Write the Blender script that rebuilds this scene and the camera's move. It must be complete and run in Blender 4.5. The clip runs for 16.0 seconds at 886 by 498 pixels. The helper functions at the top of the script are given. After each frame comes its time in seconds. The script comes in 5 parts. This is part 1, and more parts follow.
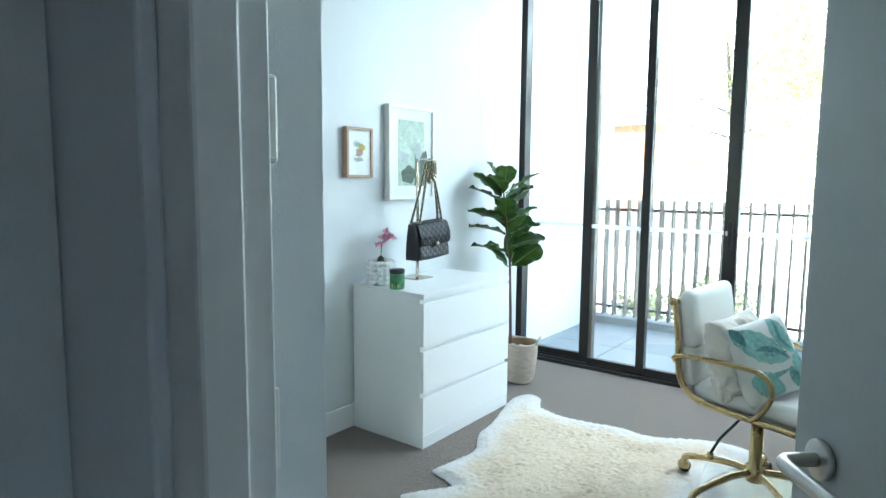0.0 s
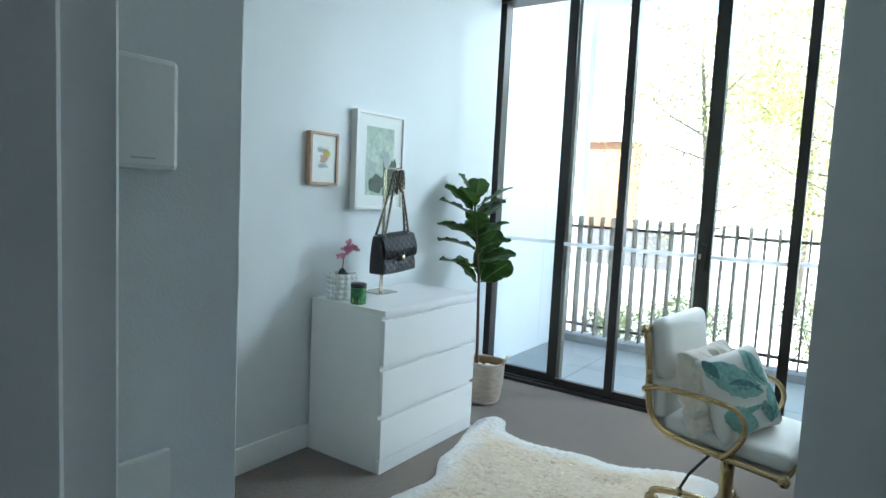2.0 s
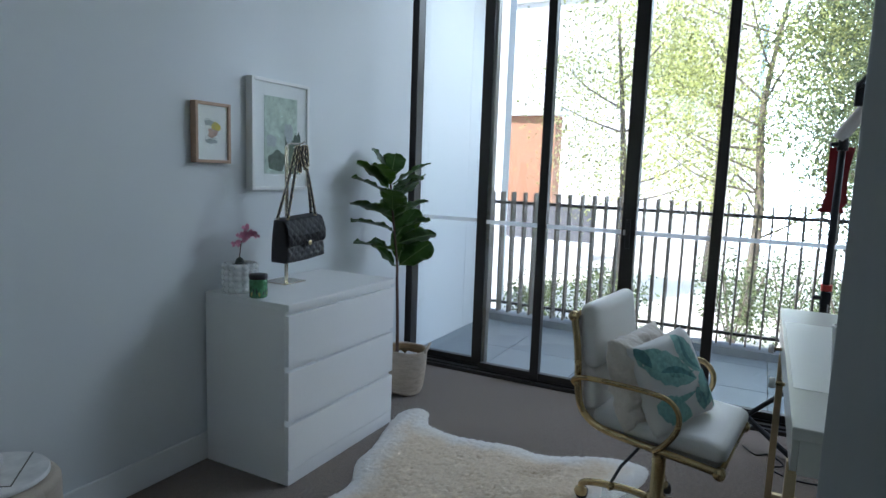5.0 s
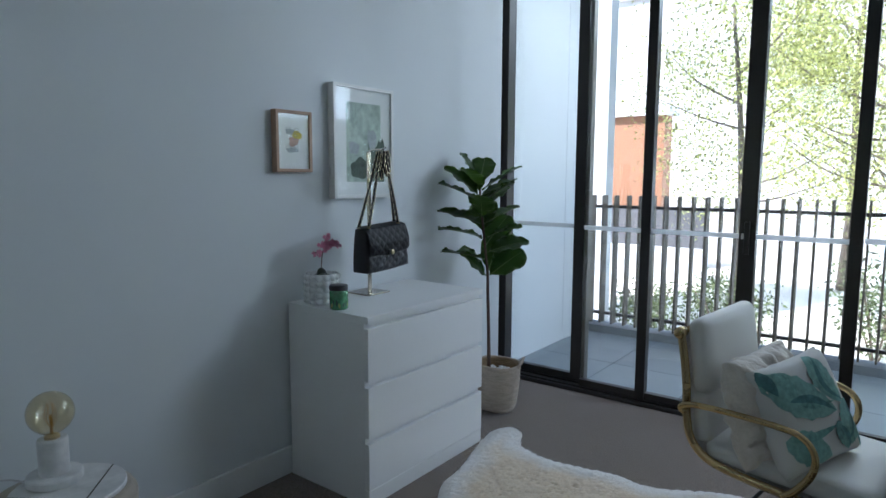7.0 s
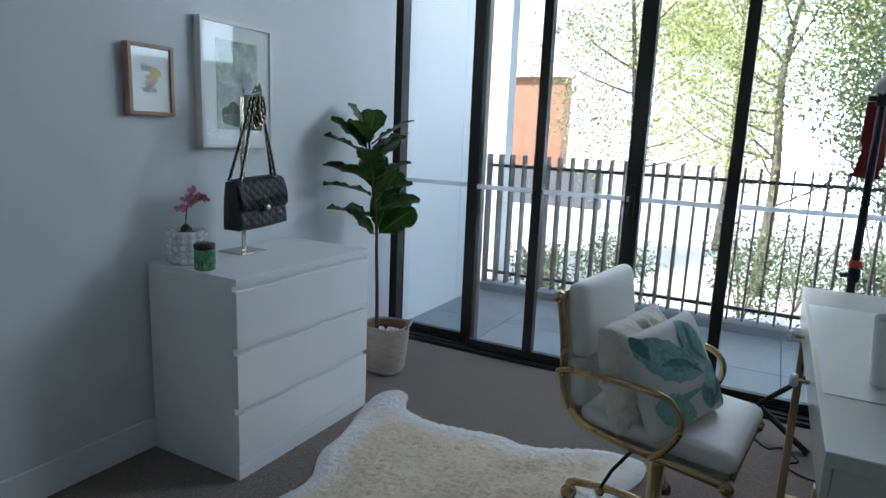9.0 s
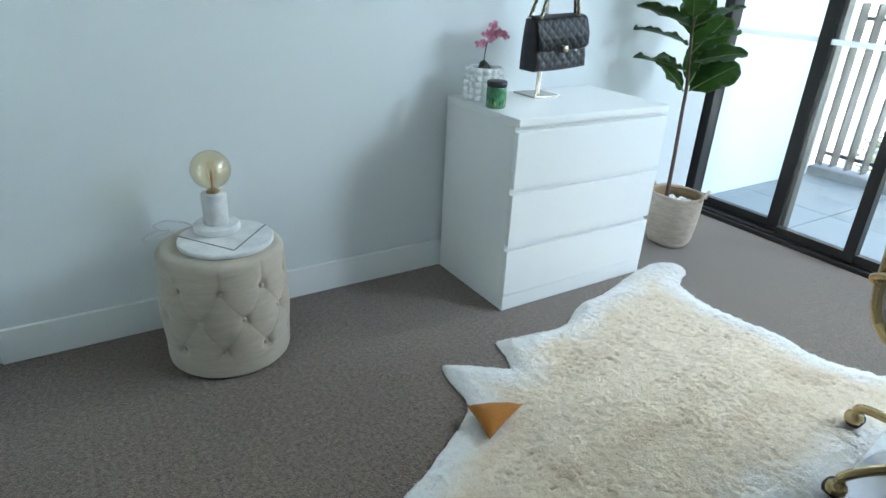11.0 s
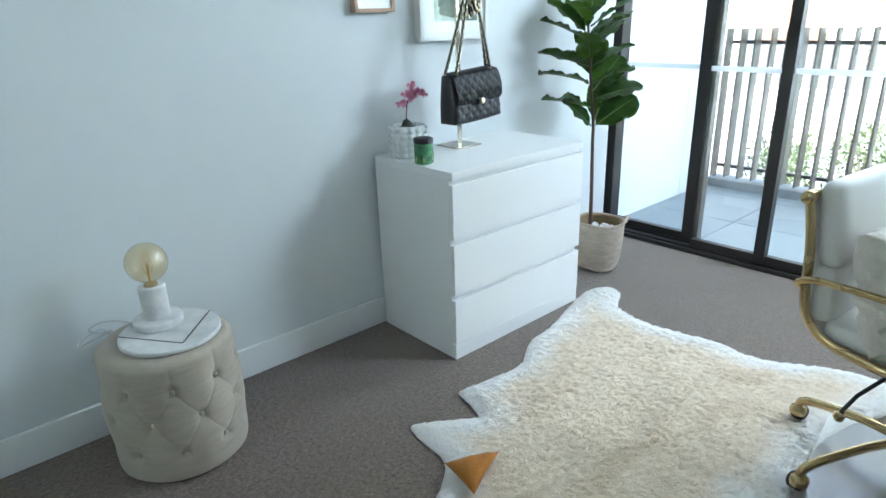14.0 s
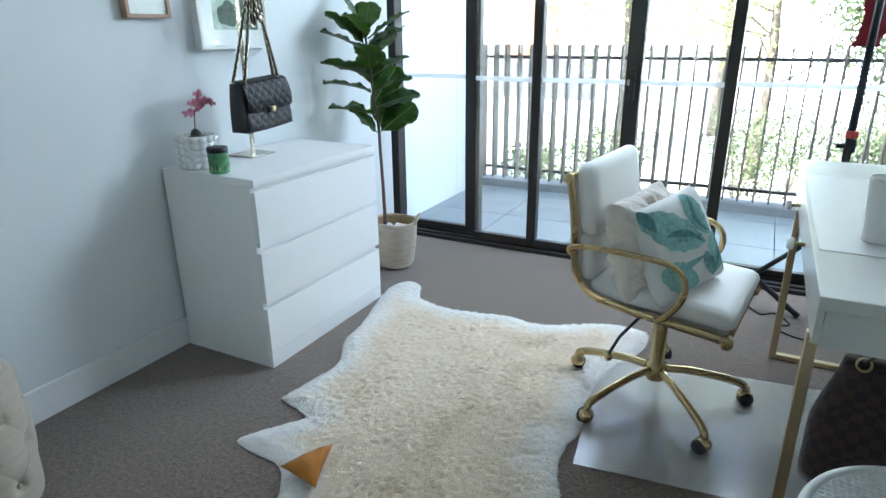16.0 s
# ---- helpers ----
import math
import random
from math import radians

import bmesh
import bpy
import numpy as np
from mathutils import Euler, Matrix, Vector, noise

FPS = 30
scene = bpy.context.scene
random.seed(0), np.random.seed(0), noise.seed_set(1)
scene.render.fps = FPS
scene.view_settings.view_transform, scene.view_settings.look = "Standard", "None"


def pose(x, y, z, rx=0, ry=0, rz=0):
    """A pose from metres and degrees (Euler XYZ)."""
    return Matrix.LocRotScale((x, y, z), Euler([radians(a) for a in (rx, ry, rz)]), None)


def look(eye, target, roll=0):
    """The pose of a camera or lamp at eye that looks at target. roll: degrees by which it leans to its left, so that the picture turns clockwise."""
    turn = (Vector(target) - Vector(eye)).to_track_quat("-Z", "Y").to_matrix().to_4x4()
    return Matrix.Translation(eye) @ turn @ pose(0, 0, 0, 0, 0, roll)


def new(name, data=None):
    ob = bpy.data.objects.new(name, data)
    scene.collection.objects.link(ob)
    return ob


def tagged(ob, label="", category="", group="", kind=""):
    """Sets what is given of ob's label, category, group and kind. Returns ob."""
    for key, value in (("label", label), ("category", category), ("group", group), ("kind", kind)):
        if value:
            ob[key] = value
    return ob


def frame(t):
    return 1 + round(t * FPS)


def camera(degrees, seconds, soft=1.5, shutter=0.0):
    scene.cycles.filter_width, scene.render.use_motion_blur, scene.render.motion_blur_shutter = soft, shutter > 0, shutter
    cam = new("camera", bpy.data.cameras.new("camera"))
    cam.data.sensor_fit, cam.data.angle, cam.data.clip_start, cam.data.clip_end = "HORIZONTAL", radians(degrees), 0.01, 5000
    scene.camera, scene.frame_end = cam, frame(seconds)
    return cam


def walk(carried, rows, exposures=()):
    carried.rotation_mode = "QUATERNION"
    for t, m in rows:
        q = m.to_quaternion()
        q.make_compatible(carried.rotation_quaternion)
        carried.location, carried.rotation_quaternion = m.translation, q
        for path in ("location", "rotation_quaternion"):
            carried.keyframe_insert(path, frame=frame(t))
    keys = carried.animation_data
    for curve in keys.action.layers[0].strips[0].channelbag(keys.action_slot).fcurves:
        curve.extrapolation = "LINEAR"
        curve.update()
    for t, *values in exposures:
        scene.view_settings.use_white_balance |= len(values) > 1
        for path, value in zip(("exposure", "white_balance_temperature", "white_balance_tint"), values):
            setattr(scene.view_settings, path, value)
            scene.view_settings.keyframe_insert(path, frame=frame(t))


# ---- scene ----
SKY, WINDOW_W, SIDE_W, GLOW_S = 0.15, 14.0, 20.0, 5.0
EXPO = [(0, 3.12, 5820, 7), (1, 2.77, 5800, 6), (2, 2.47, 5850, 8), (2.5, 2.17, 5850, 10), (3, 1.97, 5850, 12), (5.5, 1.34, 5780, 17), (7, 1.33, 5780, 17), (9.7, 1.32, 5760, 17), (10.2, 2.00, 5780, 13), (12.3, 3.18, 6050, 9), (14, 2.89, 5930, 11), (16, 2.67, 5830, 13)]
cam = camera(71.7, 16.0)
PATH = [
    (0, (2.33, -2.277, 1.317), (1.133, -0.689, 1.103), 0.5),
    (0.5, (2.318, -2.219, 1.326), (1.042, -0.693, 1.119), 1.8),
    (1, (2.314, -2.18, 1.326), (0.993, -0.693, 1.118), 3.1),
    (1.5, (2.305, -2.163, 1.328), (1.048, -0.62, 1.132), 3.2),
    (2, (2.272, -2.134, 1.333), (1.142, -0.494, 1.15), 2.8),
    (2.5, (2.23, -2.101, 1.339), (1.251, -0.364, 1.183), 1.6),
    (3, (2.197, -2.064, 1.332), (1.328, -0.273, 1.144), 0.8),
    (3.2, (2.203, -2.05, 1.325), (1.36, -0.246, 1.133), 0.8),
    (5.3, (2.171, -1.818, 1.343), (1.225, -0.075, 1.084), 2.5),
    (5.5, (2.184, -1.786, 1.33), (1.201, -0.063, 1.08), 2.5),
    (6, (2.184, -1.778, 1.349), (1.138, -0.095, 1.075), 2.2),
    (6.5, (2.187, -1.717, 1.321), (1.077, -0.071, 1.076), 0.1),
    (7, (2.145, -1.674, 1.319), (0.939, -0.096, 1.089), 0.2),
    (7.5, (2.175, -1.615, 1.345), (1.105, 0.049, 1.051), 1.8),
    (8, (2.157, -1.563, 1.327), (1.259, 0.201, 1.038), 2.9),
    (8.5, (2.157, -1.529, 1.315), (1.339, 0.267, 0.989), 3.3),
    (9, (2.14, -1.511, 1.311), (1.207, 0.221, 0.948), 2.4),
    (9.5, (2.135, -1.489, 1.306), (0.973, 0.099, 0.947), 1.2),
    (10, (2.186, -1.456, 1.272), (0.755, -0.181, 0.7), 2.6),
    (10.2, (2.166, -1.413, 1.247), (0.705, -0.242, 0.544), 4.5),
    (12.3, (2.201, -1.393, 1.272), (0.599, -0.522, 0.452), -0.5),
    (12.5, (2.19, -1.409, 1.265), (0.594, -0.504, 0.468), -0.4),
    (13, (2.19, -1.414, 1.289), (0.569, -0.434, 0.647), 0.1),
    (13.5, (2.176, -1.432, 1.299), (0.585, -0.366, 0.722), 0.7),
    (14, (2.12, -1.478, 1.307), (0.712, -0.242, 0.606), -1.9),
    (14.5, (2.074, -1.542, 1.288), (0.846, -0.161, 0.522), -2.8),
    (15, (2.066, -1.586, 1.285), (1.008, -0.074, 0.513), -1.6),
    (15.5, (2.111, -1.605, 1.291), (1.169, 0.017, 0.597), -0.8),
    (16, (2.123, -1.621, 1.287), (1.252, 0.05, 0.617), -0.5),
]
walk(cam, [(t, look(eye, target, roll)) for t, eye, target, roll in PATH], EXPO)

# ---- world and light ----
SUN_EL, SUN_AZ = 52.0, 200.0      # degrees; azimuth counted clockwise from +y
world = bpy.data.worlds.new("sky")
scene.world = world
world.use_nodes = True
wn = world.node_tree.nodes
wn.clear()
sky = wn.new("ShaderNodeTexSky")
sky.sky_type = 'NISHITA'
sky.sun_disc = False
sky.sun_elevation, sky.sun_rotation = radians(SUN_EL), radians(SUN_AZ)
bg = wn.new("ShaderNodeBackground")
bg.inputs["Strength"].default_value = SKY
wo = wn.new("ShaderNodeOutputWorld")
world.node_tree.links.new(sky.outputs[0], bg.inputs["Color"])
world.node_tree.links.new(bg.outputs[0], wo.inputs["Surface"])

sl = bpy.data.lights.new("sun", 'SUN')
sl.energy, sl.angle, sl.color = 5.0, radians(0.5), (1.0, 0.95, 0.87)
sun = new("sun", sl)
_a, _e = radians(SUN_AZ), radians(SUN_EL)
sun.matrix_world = look((math.sin(_a) * math.cos(_e) * 30, math.cos(_a) * math.cos(_e) * 30, math.sin(_e) * 30), (0, 0, 0))

# daylight entering through the window wall, placed in the balcony opening above the view
al = bpy.data.lights.new("window_daylight", 'AREA')
al.shape, al.size, al.size_y, al.energy, al.color = 'RECTANGLE', 2.7, 0.9, WINDOW_W, (0.80, 0.91, 1.0)
daylight = new("window_daylight", al)
daylight.matrix_world = look((1.75, 2.90, 2.80), (1.5, 0.9, 0.0))
# the open sky past the balcony's far end
al = bpy.data.lights.new("balcony_daylight", 'AREA')
al.shape, al.size, al.size_y, al.energy, al.color = 'RECTANGLE', 1.3, 0.9, SIDE_W, (0.76, 0.90, 1.0)
daylight = new("balcony_daylight", al)
daylight.matrix_world = look((4.15, 3.45, 2.50), (0.4, -0.1, 0.7))


# ---- helpers ----
def link_mesh(name, bm, material, parent=None, label="", smooth=False):
    me = bpy.data.meshes.new(name)
    bm.normal_update()
    bm.to_mesh(me)
    bm.free()
    if smooth:
        me.shade_smooth()
    for m in (material if isinstance(material, (list, tuple)) else [material]):
        me.materials.append(m)
    ob = new(name, me)
    if parent is not None:
        ob.parent = parent
    if label:
        tagged(ob, label)
    return ob


def part(name, bm, material, parent, label="", smooth=False):
    return link_mesh(name, bm, material, parent, label, smooth)


def thing(name, m, label, category, group="", kind=""):
    ob = new(name)
    ob.empty_display_size = 0.05
    ob.matrix_world = m
    return tagged(ob, label, category, group, kind)


def structure(name, bm, material, label="", smooth=False):
    return tagged(link_mesh(name, bm, material, None, "", smooth), label or name.replace("_", " "), name.split("_")[0], "", "structure")


def box(x0, x1, y0, y1, z0, z1, bevel=0.0, seg=2, bm=None):
    b = bmesh.new()
    bmesh.ops.create_cube(b, size=1.0)
    for v in b.verts:
        v.co = Vector((x0 + (v.co.x + 0.5) * (x1 - x0), y0 + (v.co.y + 0.5) * (y1 - y0), z0 + (v.co.z + 0.5) * (z1 - z0)))
    if bevel > 0:
        bmesh.ops.bevel(b, geom=list(b.edges), offset=bevel, segments=seg, affect='EDGES', profile=0.5)
    return join(bm, b)


def join(bm, b):
    if bm is None:
        return b
    me = bpy.data.meshes.new("tmp")
    b.to_mesh(me)
    b.free()
    bm.from_mesh(me)
    bpy.data.meshes.remove(me)
    return bm


def lathe(profile, seg=32, bm=None, centre=(0, 0), wobble=None):
    """A turned body from (radius, height) pairs; ends of radius 0 close it."""
    b = bmesh.new()
    rings = []
    for r, z in profile:
        if r <= 1e-6:
            rings.append([b.verts.new((centre[0], centre[1], z))])
            continue
        ring = []
        for i in range(seg):
            a = 2 * math.pi * i / seg
            rr, zz = (r, z) if wobble is None else wobble(r, z, a)
            ring.append(b.verts.new((centre[0] + rr * math.cos(a), centre[1] + rr * math.sin(a), zz)))
        rings.append(ring)
    for p, q in zip(rings, rings[1:]):
        if len(p) == 1 and len(q) == 1:
            continue
        for i in range(seg):
            j = (i + 1) % seg
            if len(p) == 1:
                b.faces.new((p[0], q[j], q[i]))
            elif len(q) == 1:
                b.faces.new((p[i], p[j], q[0]))
            else:
                b.faces.new((p[i], p[j], q[j], q[i]))
    bmesh.ops.recalc_face_normals(b, faces=list(b.faces))
    return join(bm, b)


def rounded(points, n=5, closed=False):
    """A smooth line through the points (Catmull-Rom)."""
    pts = [Vector(p) for p in points]
    out = []
    k = len(pts)
    last = k if closed else k - 1
    for i in range(last):
        if closed:
            p0, p1, p2, p3 = pts[i - 1], pts[i], pts[(i + 1) % k], pts[(i + 2) % k]
        else:
            p0, p1, p2, p3 = pts[max(i - 1, 0)], pts[i], pts[i + 1], pts[min(i + 2, k - 1)]
        for s in range(n):
            t = s / n
            out.append(0.5 * ((2 * p1) + (p2 - p0) * t + (2 * p0 - 5 * p1 + 4 * p2 - p3) * t * t + (3 * p1 - p0 - 3 * p2 + p3) * t ** 3))
    if not closed:
        out.append(pts[-1])
    return out


def tube(points, radius, seg=8, bm=None, closed=False, flat=1.0):
    """A tube along the points; radius a number or one a point; flat squeezes it along its second axis."""
    b = bmesh.new()
    pts = [Vector(p) for p in points]
    n = len(pts)
    rings = []
    side = None
    for i, p in enumerate(pts):
        if closed:
            d = pts[(i + 1) % n] - pts[i - 1]
        else:
            d = pts[min(i + 1, n - 1)] - pts[max(i - 1, 0)]
        d.normalize()
        if side is None:
            side = d.cross(Vector((0, 0, 1)))
            if side.length < 1e-3:
                side = d.cross(Vector((1, 0, 0)))
        side = (side - d * side.dot(d)).normalized()
        up = side.cross(d)
        r = radius[i] if isinstance(radius, (list, tuple)) else radius
        rings.append([b.verts.new(p + side * (r * math.cos(2 * math.pi * k / seg)) + up * (r * flat * math.sin(2 * math.pi * k / seg))) for k in range(seg)])
    pairs = list(zip(rings, rings[1:]))
    if closed:
        pairs.append((rings[-1], rings[0]))
    for p, q in pairs:
        for k in range(seg):
            j = (k + 1) % seg
            b.faces.new((p[k], p[j], q[j], q[k]))
    if not closed:
        b.faces.new(rings[0])
        b.faces.new(rings[-1][::-1])
    bmesh.ops.recalc_face_normals(b, faces=list(b.faces))
    return join(bm, b)


def cyl(x, y, z0, z1, r, seg=24, bm=None, bevel=0.0):
    c = bevel
    prof = [(0, z0), (r - c, z0), (r, z0 + c), (r, z1 - c), (r - c, z1), (0, z1)] if c else [(0, z0), (r, z0), (r, z1), (0, z1)]
    return lathe(prof, seg, bm, (x, y))


def moved(bm, m):
    bmesh.ops.transform(bm, matrix=m, verts=list(bm.verts))
    return bm


def cushion(w, d, h, n=14, puff=0.75, pinch=0.06, seed=1, lumps=0.0):
    """A stuffed pad w by d, h thick at its middle, with drawn-out corners and a seam round it."""
    b = bmesh.new()
    rng = random.Random(seed)
    off = Vector((rng.random() * 50, rng.random() * 50, 0))
    rows = {}
    for s in (1, -1):
        for i in range(n + 1):
            for j in range(n + 1):
                u, v = 2 * i / n - 1, 2 * j / n - 1
                edge = i in (0, n) or j in (0, n)
                if s < 0 and edge:
                    rows[s, i, j] = rows[1, i, j]
                    continue
                t = (max(0.0, 1 - u ** 4) * max(0.0, 1 - v ** 4)) ** (0.5 * puff)
                k = 1 - pinch * (1 - abs(u) ** 2) * abs(v) ** 3
                k2 = 1 - pinch * (1 - abs(v) ** 2) * abs(u) ** 3
                x, y = u * w / 2 * k2, v * d / 2 * k
                z = s * h / 2 * t
                if lumps and not edge:
                    z += s * lumps * noise.noise(Vector((x * 30, y * 30, s * 3)) + off)
                rows[s, i, j] = b.verts.new((x, y, z))
    for s in (1, -1):
        for i in range(n):
            for j in range(n):
                q = [rows[s, i, j], rows[s, i + 1, j], rows[s, i + 1, j + 1], rows[s, i, j + 1]]
                b.faces.new(q if s > 0 else q[::-1])
    return b


# ---- materials ----
def material(name, color, rough=0.6, metal=0.0, vary=0.08, scale=6.0, fine=120.0, bump=0.0, bump_scale=None, spec=0.5, coat=0.0, obj=False, stretch=None, sheen=0.0):
    """A surface with colour variation at two scales and a fine relief."""
    m = bpy.data.materials.new(name)
    m.use_nodes = True
    nt = m.node_tree
    nd, lk = nt.nodes, nt.links
    p = nd["Principled BSDF"]
    p.inputs["Roughness"].default_value = rough
    p.inputs["Metallic"].default_value = metal
    p.inputs["Specular IOR Level"].default_value = spec
    p.inputs["Coat Weight"].default_value = coat
    p.inputs["Sheen Weight"].default_value = sheen
    tc = nd.new("ShaderNodeTexCoord")
    src = tc.outputs["Object"]
    if stretch:
        mp = nd.new("ShaderNodeMapping")
        mp.inputs["Scale"].default_value = stretch
        lk.new(src, mp.inputs["Vector"])
        src = mp.outputs["Vector"]
    n1 = nd.new("ShaderNodeTexNoise")
    n1.inputs["Scale"].default_value = scale
    n1.inputs["Detail"].default_value = 4
    n2 = nd.new("ShaderNodeTexNoise")
    n2.inputs["Scale"].default_value = fine
    n2.inputs["Detail"].default_value = 3
    lk.new(src, n1.inputs["Vector"])
    lk.new(src, n2.inputs["Vector"])
    add = nd.new("ShaderNodeMath")
    add.operation = 'ADD'
    lk.new(n1.outputs["Fac"], add.inputs[0])
    lk.new(n2.outputs["Fac"], add.inputs[1])
    mr = nd.new("ShaderNodeMapRange")
    mr.inputs["From Min"].default_value, mr.inputs["From Max"].default_value = 0.6, 1.4
    mr.inputs["To Min"].default_value, mr.inputs["To Max"].default_value = 1 - vary, 1 + vary
    lk.new(add.outputs[0], mr.inputs["Value"])
    val = mr.outputs["Result"]
    if obj:
        oi = nd.new("ShaderNodeObjectInfo")
        m2 = nd.new("ShaderNodeMapRange")
        m2.inputs["To Min"].default_value, m2.inputs["To Max"].default_value = 1 - obj, 1 + obj
        lk.new(oi.outputs["Random"], m2.inputs["Value"])
        mu = nd.new("ShaderNodeMath")
        mu.operation = 'MULTIPLY'
        lk.new(val, mu.inputs[0])
        lk.new(m2.outputs["Result"], mu.inputs[1])
        val = mu.outputs[0]
    mix = nd.new("ShaderNodeVectorMath")
    mix.operation = 'SCALE'
    mix.inputs[0].default_value = color[:3]
    lk.new(val, mix.inputs["Scale"])
    lk.new(mix.outputs[0], p.inputs["Base Color"])
    rr = nd.new("ShaderNodeMapRange")
    rr.inputs["To Min"].default_value, rr.inputs["To Max"].default_value = max(rough - 0.07, 0.02), min(rough + 0.07, 1)
    lk.new(n1.outputs["Fac"], rr.inputs["Value"])
    lk.new(rr.outputs["Result"], p.inputs["Roughness"])
    if bump:
        bp = nd.new("ShaderNodeBump")
        bp.inputs["Strength"].default_value = 0.6
        bp.inputs["Distance"].default_value = bump
        if bump_scale:
            n3 = nd.new("ShaderNodeTexNoise")
            n3.inputs["Scale"].default_value = bump_scale
            n3.inputs["Detail"].default_value = 2
            lk.new(src, n3.inputs["Vector"])
            lk.new(n3.outputs["Fac"], bp.inputs["Height"])
        else:
            lk.new(n2.outputs["Fac"], bp.inputs["Height"])
        lk.new(bp.outputs["Normal"], p.inputs["Normal"])
    return m


def nodes_of(m):
    return m.node_tree.nodes, m.node_tree.links, m.node_tree.nodes["Principled BSDF"]


def clear_material(name, color, rough, ior=1.45, alpha=None):
    m = bpy.data.materials.new(name)
    m.use_nodes = True
    nd, lk, p = nodes_of(m)
    p.inputs["Base Color"].default_value = (*color, 1)
    p.inputs["Roughness"].default_value = rough
    p.inputs["IOR"].default_value = ior
    p.inputs["Transmission Weight"].default_value = 1.0
    return m


def pane_material(name, tint=(0.94, 0.97, 0.96), gloss=0.95, face=0.045):
    """Thin flat glass: clear, with a mirror-like surface."""
    m = bpy.data.materials.new(name)
    m.use_nodes = True
    nd, lk = m.node_tree.nodes, m.node_tree.links
    nd.clear()
    o = nd.new("ShaderNodeOutputMaterial")
    t = nd.new("ShaderNodeBsdfTransparent")
    t.inputs["Color"].default_value = (*tint, 1)
    g = nd.new("ShaderNodeBsdfGlossy")
    g.inputs["Roughness"].default_value = 0.01
    f0 = nd.new("ShaderNodeLayerWeight")
    f0.inputs["Blend"].default_value = 0.5
    f1 = nd.new("ShaderNodeMath")
    f1.operation = 'POWER'
    f1.inputs[1].default_value = 5.0
    lk.new(f0.outputs["Facing"], f1.inputs[0])
    f = nd.new("ShaderNodeMapRange")
    f.inputs["To Min"].default_value, f.inputs["To Max"].default_value = face, gloss
    lk.new(f1.outputs[0], f.inputs["Value"])
    mx = nd.new("ShaderNodeMixShader")
    lk.new(f.outputs[0], mx.inputs[0])
    lk.new(t.outputs[0], mx.inputs[1])
    lk.new(g.outputs[0], mx.inputs[2])
    lk.new(mx.outputs[0], o.inputs["Surface"])
    return m


WALL = material("wall_paint", (0.69, 0.72, 0.715), 0.75, vary=0.015, scale=1.2, fine=260, bump=0.0006)
TRIM = material("gloss_trim_paint", (0.80, 0.81, 0.79), 0.35, vary=0.015, scale=2, fine=80, bump=0.0002)
CEIL = material("ceiling_paint", (0.72, 0.72, 0.71), 0.85, vary=0.015, scale=1.5, fine=200)
HALL = material("hall_paint", (0.70, 0.72, 0.74), 0.7, vary=0.03, scale=1.2, fine=200, bump=0.0005)
# likely a white door; the shade on it is put into this grey
DOOR = material("door_paint_with_shade", (0.45, 0.47, 0.46), 0.45, vary=0.02, scale=1.0, fine=150, bump=0.0004, stretch=(1, 1, 0.25))
CARPET = material("carpet_taupe", (0.150, 0.108, 0.078), 0.95, vary=0.85, scale=75, fine=230, bump=0.009, bump_scale=170, spec=0.1, sheen=0.42)
BLACKAL = material("black_aluminium", (0.030, 0.026, 0.023), 0.42, metal=0.3, vary=0.15, scale=3, fine=90)
BRONZE = material("bronze_aluminium", (0.16, 0.14, 0.12), 0.45, metal=0.4, vary=0.1, scale=3, fine=90)
STEEL = material("brushed_steel", (0.55, 0.53, 0.50), 0.32, metal=1.0, vary=0.08, scale=5, fine=300)
CHROME = material("polished_steel", (0.72, 0.70, 0.66), 0.12, metal=1.0, vary=0.03)
GOLD = material("brushed_gold", (0.52, 0.39, 0.20), 0.26, metal=1.0, vary=0.10, scale=8, fine=200)
PALEGOLD = material("pale_gold", (0.60, 0.48, 0.29), 0.3, metal=1.0, vary=0.08, scale=8, fine=200)
LACQ = material("white_lacquer", (0.80, 0.80, 0.78), 0.38, vary=0.012, scale=3, fine=60, coat=0.1)
DESKW = material("white_gloss_desk", (0.63, 0.63, 0.57), 0.22, vary=0.012, scale=3, fine=60)
GLASS = pane_material("window_glass", (0.95, 0.98, 0.97))
PICGLASS = pane_material("picture_glass", (0.99, 1.0, 1.0), 0.22, 0.022)
FILMW = material("white_film", (0.85, 0.86, 0.86), 0.6, vary=0.02)
_nd, _lk, _p = nodes_of(FILMW)
_t = _nd.new("ShaderNodeBsdfTranslucent")
_t.inputs["Color"].default_value = (0.85, 0.86, 0.86, 1)
_m = _nd.new("ShaderNodeMixShader")
_m.inputs[0].default_value = 0.6
_lk.new(_p.outputs[0], _m.inputs[1])
_lk.new(_t.outputs[0], _m.inputs[2])
_lk.new(_m.outputs[0], _nd["Material Output"].inputs["Surface"])
MIRROR = material("mirror_silver", (0.86, 0.90, 0.88), 0.02, metal=1.0, vary=0.01)
GREYAL = material("satin_aluminium", (0.50, 0.52, 0.53), 0.4, metal=0.6, vary=0.05)
RENDERW = material("white_render", (0.72, 0.73, 0.73), 0.85, vary=0.03, scale=2, fine=150, bump=0.001)
TILE = material("grey_porcelain_tile", (0.205, 0.23, 0.25), 0.5, vary=0.08, scale=5, fine=140, bump=0.0006, obj=0.06)
GROUT = material("dark_grout", (0.08, 0.08, 0.08), 0.9, vary=0.15)
KERB = material("grey_concrete", (0.34, 0.35, 0.36), 0.8, vary=0.1, scale=5, fine=90, bump=0.002)
SLAT = material("taupe_fence_slat", (0.14, 0.112, 0.082), 0.6, vary=0.1, scale=5, fine=120, obj=0.1)
